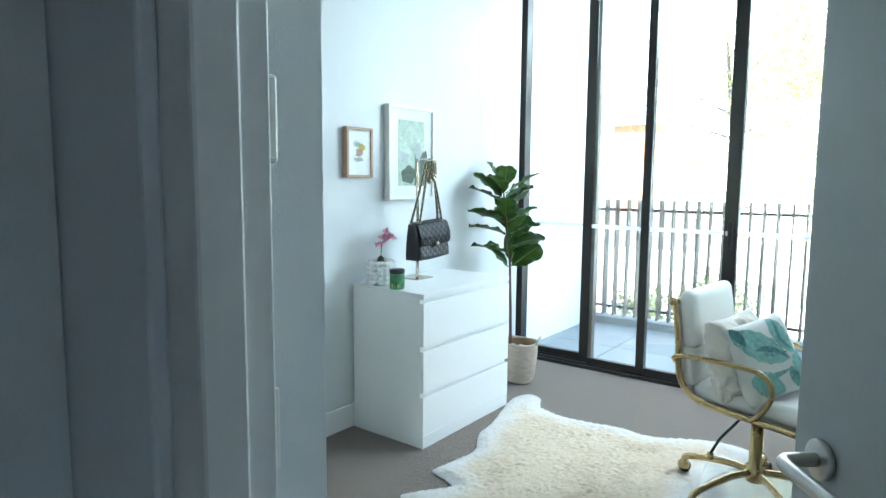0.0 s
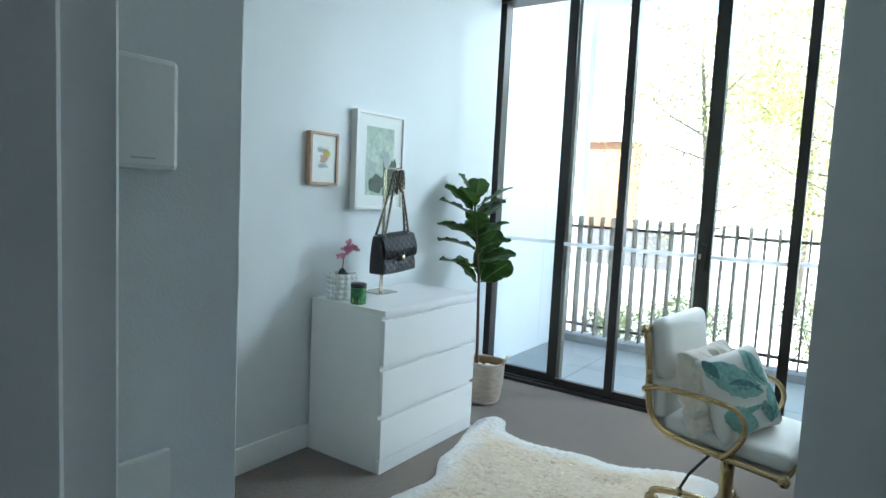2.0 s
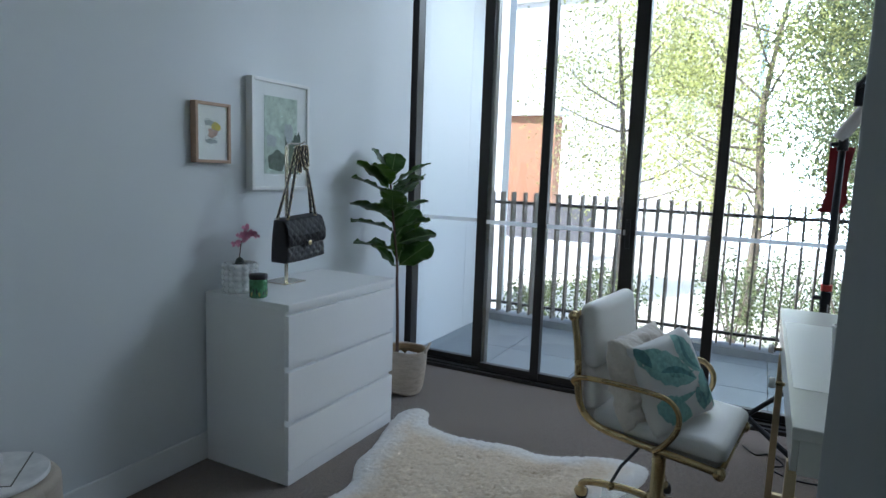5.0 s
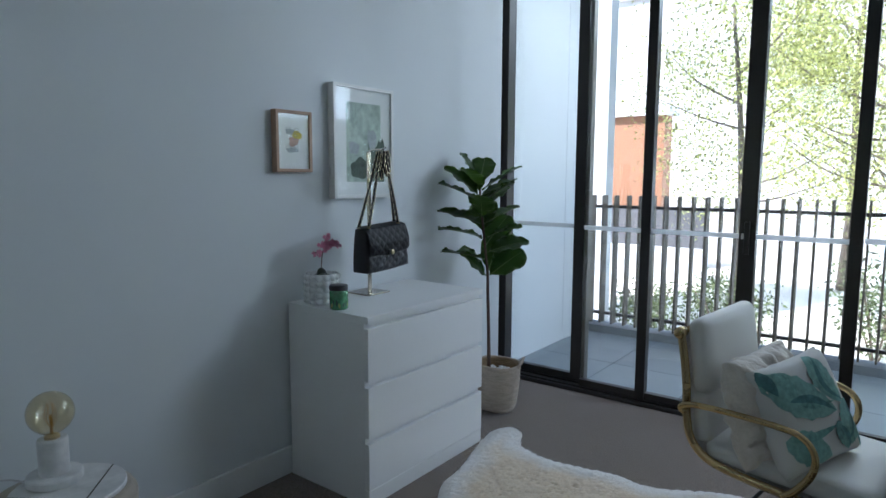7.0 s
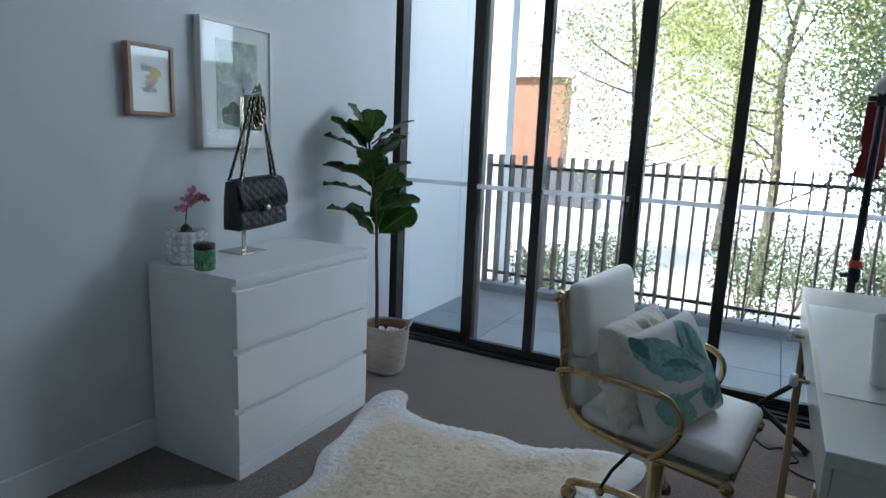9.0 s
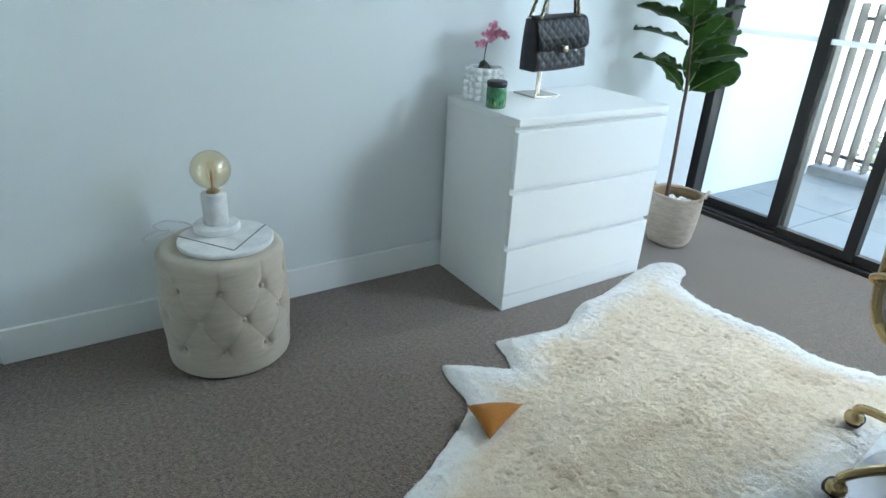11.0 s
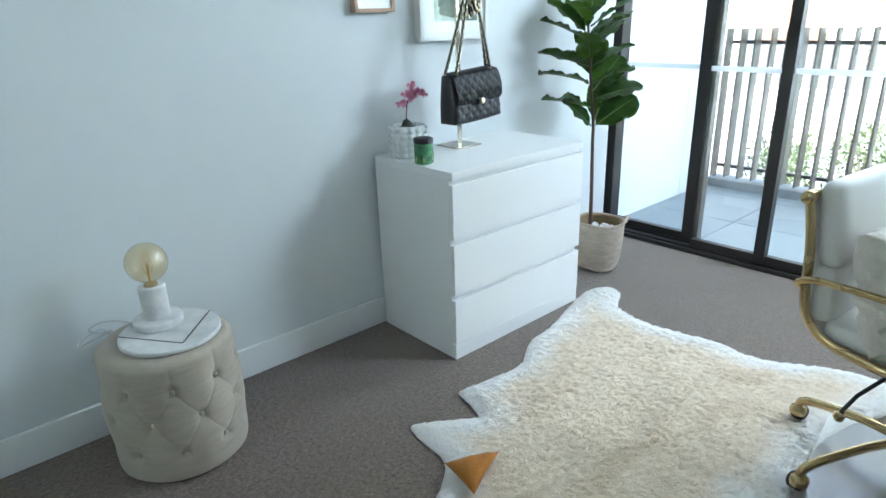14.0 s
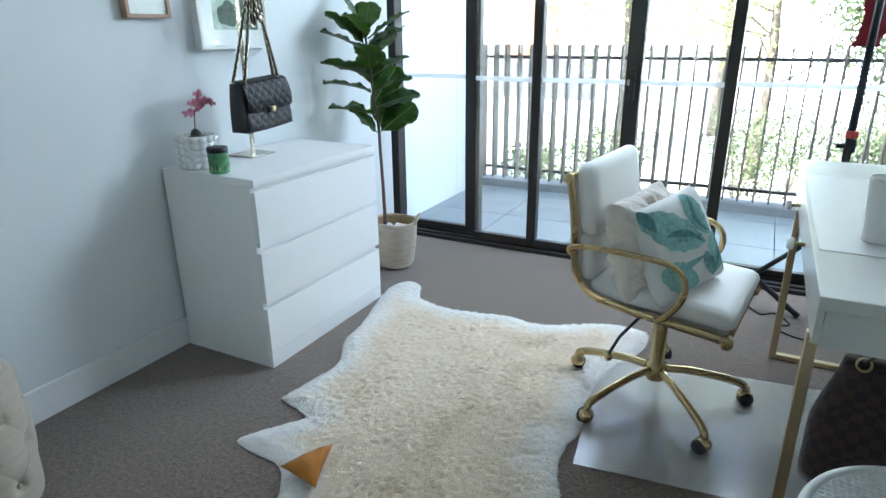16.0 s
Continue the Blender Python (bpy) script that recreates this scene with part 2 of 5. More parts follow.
RAIL = material("dark_bronze_rail", (0.06, 0.055, 0.05), 0.5, metal=0.2, vary=0.1)

# ---- the room's shell ----
CEILZ = 2.78
structure("floor", box(-0.15, 3.2, -4.2, 1.76, -0.12, 0.0), CARPET, "taupe grey loop pile carpet")
structure("wall_west", box(-0.15, 0.0, -2.5, 1.745, 0.0, CEILZ), WALL, "plain white painted wall behind the dresser")
structure("wall_east", box(3.0, 3.15, -1.996, 1.76, 0.0, CEILZ), WALL, "plain white painted wall behind the desk")
structure("ceiling", box(-0.15, 3.2, -4.2, 1.76, CEILZ, CEILZ + 0.25), CEIL, "plain white ceiling")
structure("wall_south_right", box(2.81, 3.0, -1.996, -1.931, 0.0, CEILZ), WALL, "white wall beside the door")
structure("wall_south_head", box(1.838, 2.81, -2.012, -1.931, 2.09, CEILZ), WALL, "white wall above the door")
structure("wall_nib", box(1.553, 1.653, -1.971, -1.666, 0.0, CEILZ, 0.003, 1), WALL, "white nib wall at the end of the wardrobe")
structure("wall_wardrobe_back", box(0.0, 1.64, -2.5, -2.40, 0.0, CEILZ), WALL, "white wall behind the wardrobe")
structure("wall_south_stub", box(1.653, 1.838, -1.971, -1.931, 0.0, CEILZ), WALL, "white wall beside the door jamb")
structure("wall_wardrobe_end", box(1.553, 1.638, -2.40, -2.015, 0.0, CEILZ), WALL, "white wall closing the wardrobe")
structure("wall_hall_left", box(0.9, 1.838, -2.012, -1.971, 0.0, CEILZ), HALL, "grey hallway wall in shade")
structure("wall_hall_west", box(0.8, 0.9, -4.2, -1.996, 0.0, CEILZ), HALL, "grey hallway end wall")
structure("wall_hall_right", box(2.81, 3.2, -2.012, -1.996, 0.0, CEILZ), HALL, "grey hallway wall in shade")
# unseen gap in this end wall, invented to brighten the hall
structure("wall_hall_east", box(3.2, 3.3, -4.2, -2.86, 0.0, CEILZ), HALL, "grey hallway end wall beside a slot added for light")
structure("wall_hall_east_near", box(3.2, 3.3, -2.68, -1.996, 0.0, CEILZ), HALL, "grey hallway end wall")
structure("wall_hall_east_head", box(3.2, 3.3, -2.86, -2.68, 2.05, CEILZ), HALL, "grey wall over the added light slot")
structure("wall_hall_south", box(0.8, 3.3, -4.3, -4.2, 0.0, CEILZ), HALL, "grey hallway wall behind the door")

# skirting boards
def skirting(name, bm):
    structure(name, bm, TRIM, "white painted square-edged skirting board")

skirting("baseboard_west", box(0.0, 0.015, -1.69, 1.73, 0.0, 0.125, 0.003))
skirting("baseboard_east", box(2.985, 3.0, -1.86, 1.74, 0.0, 0.125, 0.003))
skirting("baseboard_nib", box(1.654, 1.666, -1.929, -1.668, 0.0, 0.125, 0.003))

# door frame: lining, stop and hall-side architrave
bm = box(1.838, 1.888, -2.012, -1.966, 0.0, 2.09, 0.004)
box(1.838, 1.870, -1.966, -1.924, 0.0, 2.09, 0.003, bm=bm)
structure("trim_door_lining_left", bm, TRIM, "white glossy steel door jamb with a stop")
structure("trim_door_lining_right", box(2.77, 2.81, -2.012, -1.956, 0.0, 2.09, 0.003), TRIM, "white glossy steel door jamb")
structure("trim_door_head", box(1.888, 2.77, -2.012, -1.956, 2.055, 2.09, 0.003), TRIM, "white glossy door head")
structure("trim_architrave_left", box(1.800, 1.845, -2.030, -2.013, 0.0, 2.15, 0.004), HALL, "grey painted architrave in the hall")

# the open door
HINGE, DOOR_OPEN = (2.762, -1.946), 52.0
door = tagged(new("door_1"), "flush door greyed to stand in for shade, standing half open", "door", "", "structure")
door.matrix_world = pose(HINGE[0], HINGE[1], 0, 0, 0, 180 - DOOR_OPEN)
part("leaf", box(0.004, 0.82, 0.0, 0.036, 0.012, 2.045, 0.002), DOOR, door)
def lever_handle(side):
    y = 0.036 if side > 0 else 0.0
    h = part("handle", moved(cyl(0, 0, 0, 0.010, 0.0265, 32, bevel=0.002), pose(0.757, y, 0.965, -90 * side)), STEEL, door, "brushed steel lever handle", True)
    yy = y + side * 0.010
    part("lever", tube(rounded([(0.757, yy, 0.965), (0.757, yy + side * 0.030, 0.965), (0.752, yy + side * 0.044, 0.965), (0.735, yy + side * 0.05, 0.965), (0.68, yy + side * 0.05, 0.965), (0.625, yy + side * 0.05, 0.965)], 5), 0.0095, 14), STEEL, h, "round steel lever", True)
    return h
lever_handle(1)
lever_handle(-1)
for z in (0.25, 1.05, 1.85):
    part("hinge", cyl(-0.002, 0.0, z - 0.05, z + 0.05, 0.007, 12), STEEL, door)

# ---- window wall ----
WY = 1.83
win = tagged(new("window_1"), "black framed full-height sliding glass doors to the balcony", "window", "", "structure")
def wpart(name, bm, mat, label=""):
    return part(name, bm, mat, win, label)
wpart("sill_track", box(-0.105, 3.02, 1.762, 1.93, -0.03, 0.022, 0.003), BLACKAL, "black floor track")
bm = box(-0.06, 3.02, 1.785, 1.795, 0.022, 0.034)
box(-0.06, 3.02, 1.855, 1.865, 0.022, 0.034, bm=bm)
wpart("track_rail", bm, BLACKAL)
wpart("head_frame", box(-0.105, 3.02, 1.762, 1.93, 2.70, 2.78, 0.003), BLACKAL)
structure("wall_over_window", box(-0.105, 3.16, 1.765, 1.925, 2.782, CEILZ + 0.37), RENDERW, "white rendered wall above the sliding doors")
wpart("jamb_left", box(-0.105, -0.050, 1.762, 1.93, 0.0, 2.70, 0.003), BLACKAL)
wpart("jamb_left_inner", box(-0.048, 0.012, 1.81, 1.90, 0.022, 2.70, 0.003), BLACKAL)
wpart("jamb_reveal", box(-0.15, -0.05, 1.745, 1.7615, 0.0, 2.78), GREYAL)
wpart("jamb_right", box(2.86, 3.02, 1.762, 1.93, 0.0, 2.70, 0.003), BLACKAL)
for x0, x1, y0, y1 in ((0.47, 0.54, 1.865, 1.92), (0.922, 0.977, 1.785, 1.84), (1.435, 1.515, 1.80, 1.86), (1.92, 1.975, 1.785, 1.84)):
    post = wpart("stile", box(x0, x1, y0, y1, 0.022, 2.70, 0.002), BLACKAL, "black aluminium stile")
wpart("stile_edge", box(0.5415, 0.563, 1.875, 1.928, 0.022, 2.70, 0.002), BRONZE, "bronze side of the stile")
for x0, x1, y in ((0.012, 0.47, 1.89), (0.565, 0.922, 1.813), (0.977, 1.435, 1.813), (1.515, 1.92, 1.813), (1.975, 2.86, 1.89)):
    p = wpart("pane", box(x0, x1, y - 0.003, y + 0.003, 0.075, 2.66), GLASS)
    p.visible_shadow = False
    wpart("bottom_rail", box(x0, x1, y - 0.02, y + 0.02, 0.030, 0.075, 0.002), BLACKAL)
    part("safety_strip", box(x0, x1, y - 0.0055, y - 0.0035, 1.010, 1.036), FILMW, p, "white safety strip on the glass")
hb = box(1.447, 1.463, 1.788, 1.80, 1.008, 1.038, 0.003)
wpart("latch", hb, STEEL, "small steel latch")
wpart("pull_handle", box(1.462, 1.488, 1.78, 1.80, 0.93, 1.10, 0.004), BLACKAL)

# ---- balcony ----
structure("slab_balcony", box(-0.4, 6.2, 1.93, 3.62, -0.3, -0.034), GROUT, "balcony slab with dark joints")
structure("wall_balcony_side", box(-0.30, -0.107, 1.7625, 2.915, -0.03, CEILZ + 0.37), RENDERW, "white rendered balcony side wall")
structure("wall_balcony_end", box(-0.30, -0.110, 2.925, 3.335, -0.03, CEILZ + 0.37), RENDERW, "white rendered balcony side wall")
structure("ceiling_balcony", box(-0.4, 6.2, 1.765, 3.62, CEILZ + 0.37, CEILZ + 0.60), CEIL, "balcony soffit")
# out of view; its height is set to keep sun off the fence
structure("wall_upper_storey", box(-6.0, 9.0, -4.5, 1.76, CEILZ + 0.36, 5.6), RENDERW, "unseen white rendered storey added to shade the balcony")
structure("wall_outer", box(3.16, 6.2, 1.765, 1.925, -0.03, CEILZ + 0.37), RENDERW, "white rendered outer wall along the balcony")
structure("trim_kerb", box(-0.110, 6.2, 3.335, 3.52, -0.1, 0.045, 0.006), KERB, "grey concrete upstand under the fence")
tile_me = None
deck = tagged(new("pavement_balcony"), "large grey porcelain balcony tiles", "pavement", "", "structure")
for i in range(11):
    for j in range(3):
        x0, y0 = -0.105 + i * 0.6, 1.935 + j * 0.6
        w = min(0.6, 6.2 - x0) - 0.005
        d = min(0.6, 3.333 - y0) - 0.005
        t = part("tile", box(x0, x0 + w, y0, y0 + d, -0.034, -0.018, 0.0015, 1), TILE, deck)

# fence of upright flat bars
fence = thing("fence", pose(0, 0, 0), "dark metal balcony fence of upright flat bars", "fence")
FY = 3.42
part("top_rail", box(-0.085, 6.15, FY - 0.012, FY + 0.028, 1.066, 1.092, 0.002), RAIL, fence)
part("bottom_rail", box(-0.085, 6.15, FY - 0.012, FY + 0.028, 0.128, 0.152, 0.002), RAIL, fence)
slat_bm = box(-0.007, 0.007, -0.048, 0.048, 0.072, 1.178, 0.002, 1)
first = None
x = -0.055
k = 0
rng = random.Random(4)
while x < 6.1:
    y = FY - 0.061
    if first is None:
        first = part("slat", slat_bm, SLAT, fence)
        o = first
    else:
        o = new("slat", first.data)
        o.parent = fence
    o.matrix_basis = pose(x, y, 0.0, 0, rng.uniform(-0.2, 0.2), rng.uniform(-3, 3))
    x += 0.104
    k += 1
for x in (-0.075, 3.235):
    part("post", box(x - 0.009, x + 0.009, FY - 0.012, FY + 0.028, 0.045, 1.066, 0.002), RAIL, fence)

# mirrored sliding wardrobe
ward = thing("wardrobe", pose(0, 0, 0), "built-in wardrobe with mirrored sliding doors in satin aluminium frames", "wardrobe")
part("floor_track", box(0.0, 1.55, -1.785, -1.70, 0.0, 0.022, 0.003), GREYAL, ward)
part("head_track", box(0.0, 1.55, -1.785, -1.70, 2.40, 2.45, 0.003), GREYAL, ward)
part("bulkhead", box(0.0, 1.55, -1.80, -1.72, 2.45, CEILZ), WALL, ward)
part("side_channel", box(0.0, 0.028, -1.78, -1.705, 0.022, 2.40, 0.002), GREYAL, ward)
for x0, x1, y in ((0.03, 0.93, -1.725), (0.90, 1.548, -1.765)):
    dr = part("sliding_door", box(x0 + 0.03, x1 - 0.03, y - 0.004, y + 0.004, 0.075, 2.36), MIRROR, ward, "mirrored door panel")
    for nm, bm in (("stile", box(x0, x0 + 0.03, y - 0.014, y + 0.014, 0.026, 2.395, 0.003)), ("stile", box(x1 - 0.03, x1, y - 0.014, y + 0.014, 0.026, 2.395, 0.003)),
                   ("bottom_rail", box(x0 + 0.03, x1 - 0.03, y - 0.012, y + 0.012, 0.03, 0.075, 0.003)), ("top_rail", box(x0 + 0.03, x1 - 0.03, y - 0.012, y + 0.012, 2.36, 2.395, 0.003))):
        part(nm, bm, GREYAL, dr)

PLATE = material("white_switch_plastic", (0.78, 0.79, 0.76), 0.3, vary=0.02)
ic = thing("wall_sensor", pose(1.653, -1.814, 1.398), "square white plastic control box on the nib wall", "wall control")
part("case", box(0.0, 0.016, -0.057, 0.057, -0.057, 0.057, 0.006), PLATE, ic)
part("slot", box(0.0155, 0.017, 0.005, 0.030, -0.0455, -0.044), GREYAL, ic)
sw = thing("light_switch", pose(1.653, -1.796, 0.978), "white upright light switch plate on the nib wall", "switch")
part("plate", box(0.0, 0.008, -0.037, 0.037, -0.058, 0.058, 0.002), PLATE, sw)
part("rocker", box(0.0075, 0.013, -0.008, 0.008, -0.006, 0.010, 0.002), PLATE, sw)

# ---- dresser ----
def make_dresser():
    d = thing("dresser", pose(0, 0, 0), "white three-drawer chest with handleless fronts against the wall", "dresser")
    bm = box(0.02, 0.478, 0.0, 0.018, 0.0, 0.752, 0.001, 1)
    box(0.02, 0.478, 0.782, 0.80, 0.0, 0.752, 0.001, 1, bm)
    box(0.02, 0.03, 0.018, 0.782, 0.02, 0.752, bm=bm)
    box(0.03, 0.46, 0.018, 0.782, 0.07, 0.08, bm=bm)
    part("carcass", bm, LACQ, d)
    part("top", box(0.02, 0.50, 0.0, 0.80, 0.752, 0.78, 0.0015), LACQ, d)
    part("plinth", box(0.478, 0.4985, 0.0, 0.80, 0.0, 0.066, 0.001, 1), LACQ, d)
    for z0, z1 in ((0.0685, 0.262), (0.286, 0.494), (0.518, 0.733)):
        dr = part("drawer", box(0.4785, 0.50, 0.0, 0.80, z0, z1, 0.0015), LACQ, d)
        b = box(0.06, 0.478, 0.03, 0.77, z0 + 0.01, z1 - 0.05)
        part("drawer_box", b, LACQ, dr)
        part("finger_rail", box(0.462, 0.4775, 0.0185, 0.7815, z1 - 0.004, z1 + (0.0165 if z1 > 0.7 else 0.0215)), LACQ, d)
    return d
make_dresser()

# ---- things on the dresser ----
PORC = material("white_porcelain", (0.80, 0.80, 0.78), 0.18, vary=0.02, coat=0.3)
SOIL = material("dark_moss", (0.03, 0.026, 0.02), 0.95, vary=0.4, fine=200, bump=0.004)
PINK = material("pink_petal", (0.70, 0.28, 0.40), 0.6, vary=0.25, scale=60, fine=300)
DARKLEAF = material("dark_leaf", (0.02, 0.03, 0.018), 0.4, vary=0.2)
TWIG = material("brown_twig", (0.13, 0.07, 0.05), 0.7, vary=0.2, scale=20)
BLACK = material("black_plastic", (0.012, 0.012, 0.013), 0.45, vary=0.15)
LEATHER = material("black_quilted_leather", (0.012, 0.011, 0.013), 0.40, vary=0.2, scale=30, fine=500, bump=0.0006)


def make_pot(x, y):
    p = thing("flowerpot", pose(x, y, 0.78) @ Matrix.Diagonal((1.1, 1.1, 1.06, 1)), "white bobbled ceramic pot holding a small pink orchid", "pot")
    bm = lathe([(0, 0), (0.058, 0), (0.063, 0.006), (0.064, 0.118), (0.062, 0.122), (0.057, 0.122), (0.056, 0.10), (0, 0.10)], 40)
    body = part("body", bm, PORC, p, smooth=True)
    n, rows = 14, 5
    first = None
    for r in range(rows):
        for k in range(n):
            a = 2 * math.pi * k / n
            if first is None:
                b = bmesh.new()
                bmesh.ops.create_uvsphere(b, u_segments=10, v_segments=6, radius=0.0145)
                first = part("bobble", b, PORC, body, smooth=True)
                o = first
            else:
                o = new("bobble", first.data)
                o.parent = body
            o.matrix_basis = pose(0.0585 * math.cos(a), 0.0585 * math.sin(a), 0.014 + r * 0.0235)
    part("soil", lathe([(0, 0.113), (0.03, 0.114), (0.056, 0.107)], 24), SOIL, p)
    return p


def make_orchid(x, y):
    o = thing("orchid", pose(x, y, 0.885), "small pink orchid spray with dark fleshy leaves in the pot", "plant")
    for dx, dy, h, r in ((0.0, -0.008, 0.052, 0.021), (0.022, -0.02, 0.030, 0.019), (-0.012, 0.012, 0.04, 0.018)):
        part("leaf", moved(lathe([(0, 0), (r * 0.8, 0.004), (r, h * 0.4), (r * 0.7, h * 0.8), (0, h)], 14), pose(dx, dy, 0)), DARKLEAF, o, smooth=True)
    stem = rounded([(0, -0.008, 0.04), (0.003, -0.006, 0.085), (0.006, 0.0, 0.12), (0.006, 0.028, 0.148), (0.004, 0.062, 0.150), (0.004, 0.085, 0.142)], 5)
    part("stem", tube(stem, 0.0022, 6), TWIG, o)
    part("stem", tube(rounded([(0.005, -0.004, 0.10), (0.008, -0.03, 0.115), (0.008, -0.046, 0.118)], 4), 0.0018, 6), TWIG, o)
    rng = random.Random(3)
    spots = [stem[i] for i in (12, 14, 16, 18, 20, 22, 24)] + [Vector((0.008, -0.045, 0.115)), Vector((0.008, -0.03, 0.112)), Vector((0.006, 0.005, 0.128)), Vector((0.006, 0.02, 0.165)), Vector((0.008, -0.018, 0.15)), Vector((0.006, 0.015, 0.185))]
    for s in spots:
        bm = bmesh.new()
        for k in range(5):
            a = 2 * math.pi * k / 5 + rng.random()
            rr = rng.uniform(0.017, 0.025)
            u = Vector((rng.uniform(-0.4, 0.6), math.cos(a), math.sin(a))).normalized()
            v = u.cross(Vector((1, 0.2, 0))).normalized()
            c = bm.verts.new((0, 0, 0))
            l = bm.verts.new(u * rr * 0.6 + v * rr * 0.42 + Vector((0.003, 0, 0)))
            t = bm.verts.new(u * rr + Vector((0.001, 0, 0)))
            r = bm.verts.new(u * rr * 0.6 - v * rr * 0.42 + Vector((0.003, 0, 0)))
            bm.faces.new((c, l, t, r))
        bmesh.ops.solidify(bm, geom=list(bm.faces), thickness=0.0008)
        moved(bm, pose(s.x + 0.004, s.y, s.z))
        part("flower", bm, PINK, o)
    return o


GREENGLASS = material("green_candle_glass", (0.075, 0.27, 0.11), 0.12, vary=0.5, scale=28, fine=60, coat=0.5)
JUNGLE = material("printed_dark_leaf", (0.015, 0.05, 0.03), 0.3, vary=0.2)
LIME = material("printed_lime_leaf", (0.30, 0.42, 0.10), 0.3, vary=0.2)


def make_candle(x, y):
    c = thing("candle_jar", pose(x, y, 0.78) @ Matrix.Diagonal((1.13, 1.13, 1.1, 1)), "green glass candle jar with leaf print and black lid", "candle")
    j = part("jar", lathe([(0, 0), (0.030, 0), (0.034, 0.004), (0.034, 0.066), (0.032, 0.072), (0, 0.072)], 32), GREENGLASS, c, smooth=True)
    part("lid", lathe([(0, 0.0725), (0.0335, 0.0725), (0.0345, 0.075), (0.0345, 0.088), (0.032, 0.091), (0, 0.091)], 32), BLACK, c, "black lid", True)
    rng = random.Random(8)
    for k in range(9):
        a0 = -1.6 + k * 0.32
        bm = bmesh.new()
        h, w, z0, lean = rng.uniform(0.02, 0.038), rng.uniform(0.07, 0.13), rng.uniform(0.003, 0.02), rng.uniform(-0.5, 0.5)
        prof = [(0, 0), (-1, 0.4), (-0.7, 0.75), (0, 1), (0.7, 0.75), (1, 0.4)]
        vs = []
        for u, v in prof:
            a = a0 + u * w + v * lean * 0.4
            vs.append(bm.verts.new((0.0346 * math.cos(a), 0.0346 * math.sin(a), z0 + v * h)))
        bm.faces.new(vs)
        part("leaf_print", bm, JUNGLE if k % 3 else LIME, j)
    return c


make_pot(0.135, 0.093)
make_orchid(0.14, 0.093)
make_candle(0.288, 0.047)

# handbag stand and handbag
PLATED = material("champagne_plated_metal", (0.42, 0.38, 0.31), 0.25, metal=1.0, vary=0.05)
st = thing("handbag_stand", pose(0.165, 0.357, 0.78), "polished metal handbag stand with a square base plate", "stand")
part("base_plate", box(-0.105, 0.035, -0.045, 0.100, 0.0, 0.006, 0.001), PLATED, st)
part("pole", box(-0.003, 0.003, -0.011, 0.011, 0.006, 0.655, 0.0015), PLATED, st)
part("hook", tube(rounded([(0, 0, 0.645), (0.006, 0, 0.660), (0.03, 0, 0.665), (0.085, 0, 0.665), (0.105, 0, 0.673)], 5), 0.0045, 10), CHROME, st, smooth=True)
BX, BY, BZ = 0.245, 0.352, 0.912


CHAIN = material("bright_gold_chain", (0.80, 0.70, 0.50), 0.25, metal=0.9, vary=0.05)


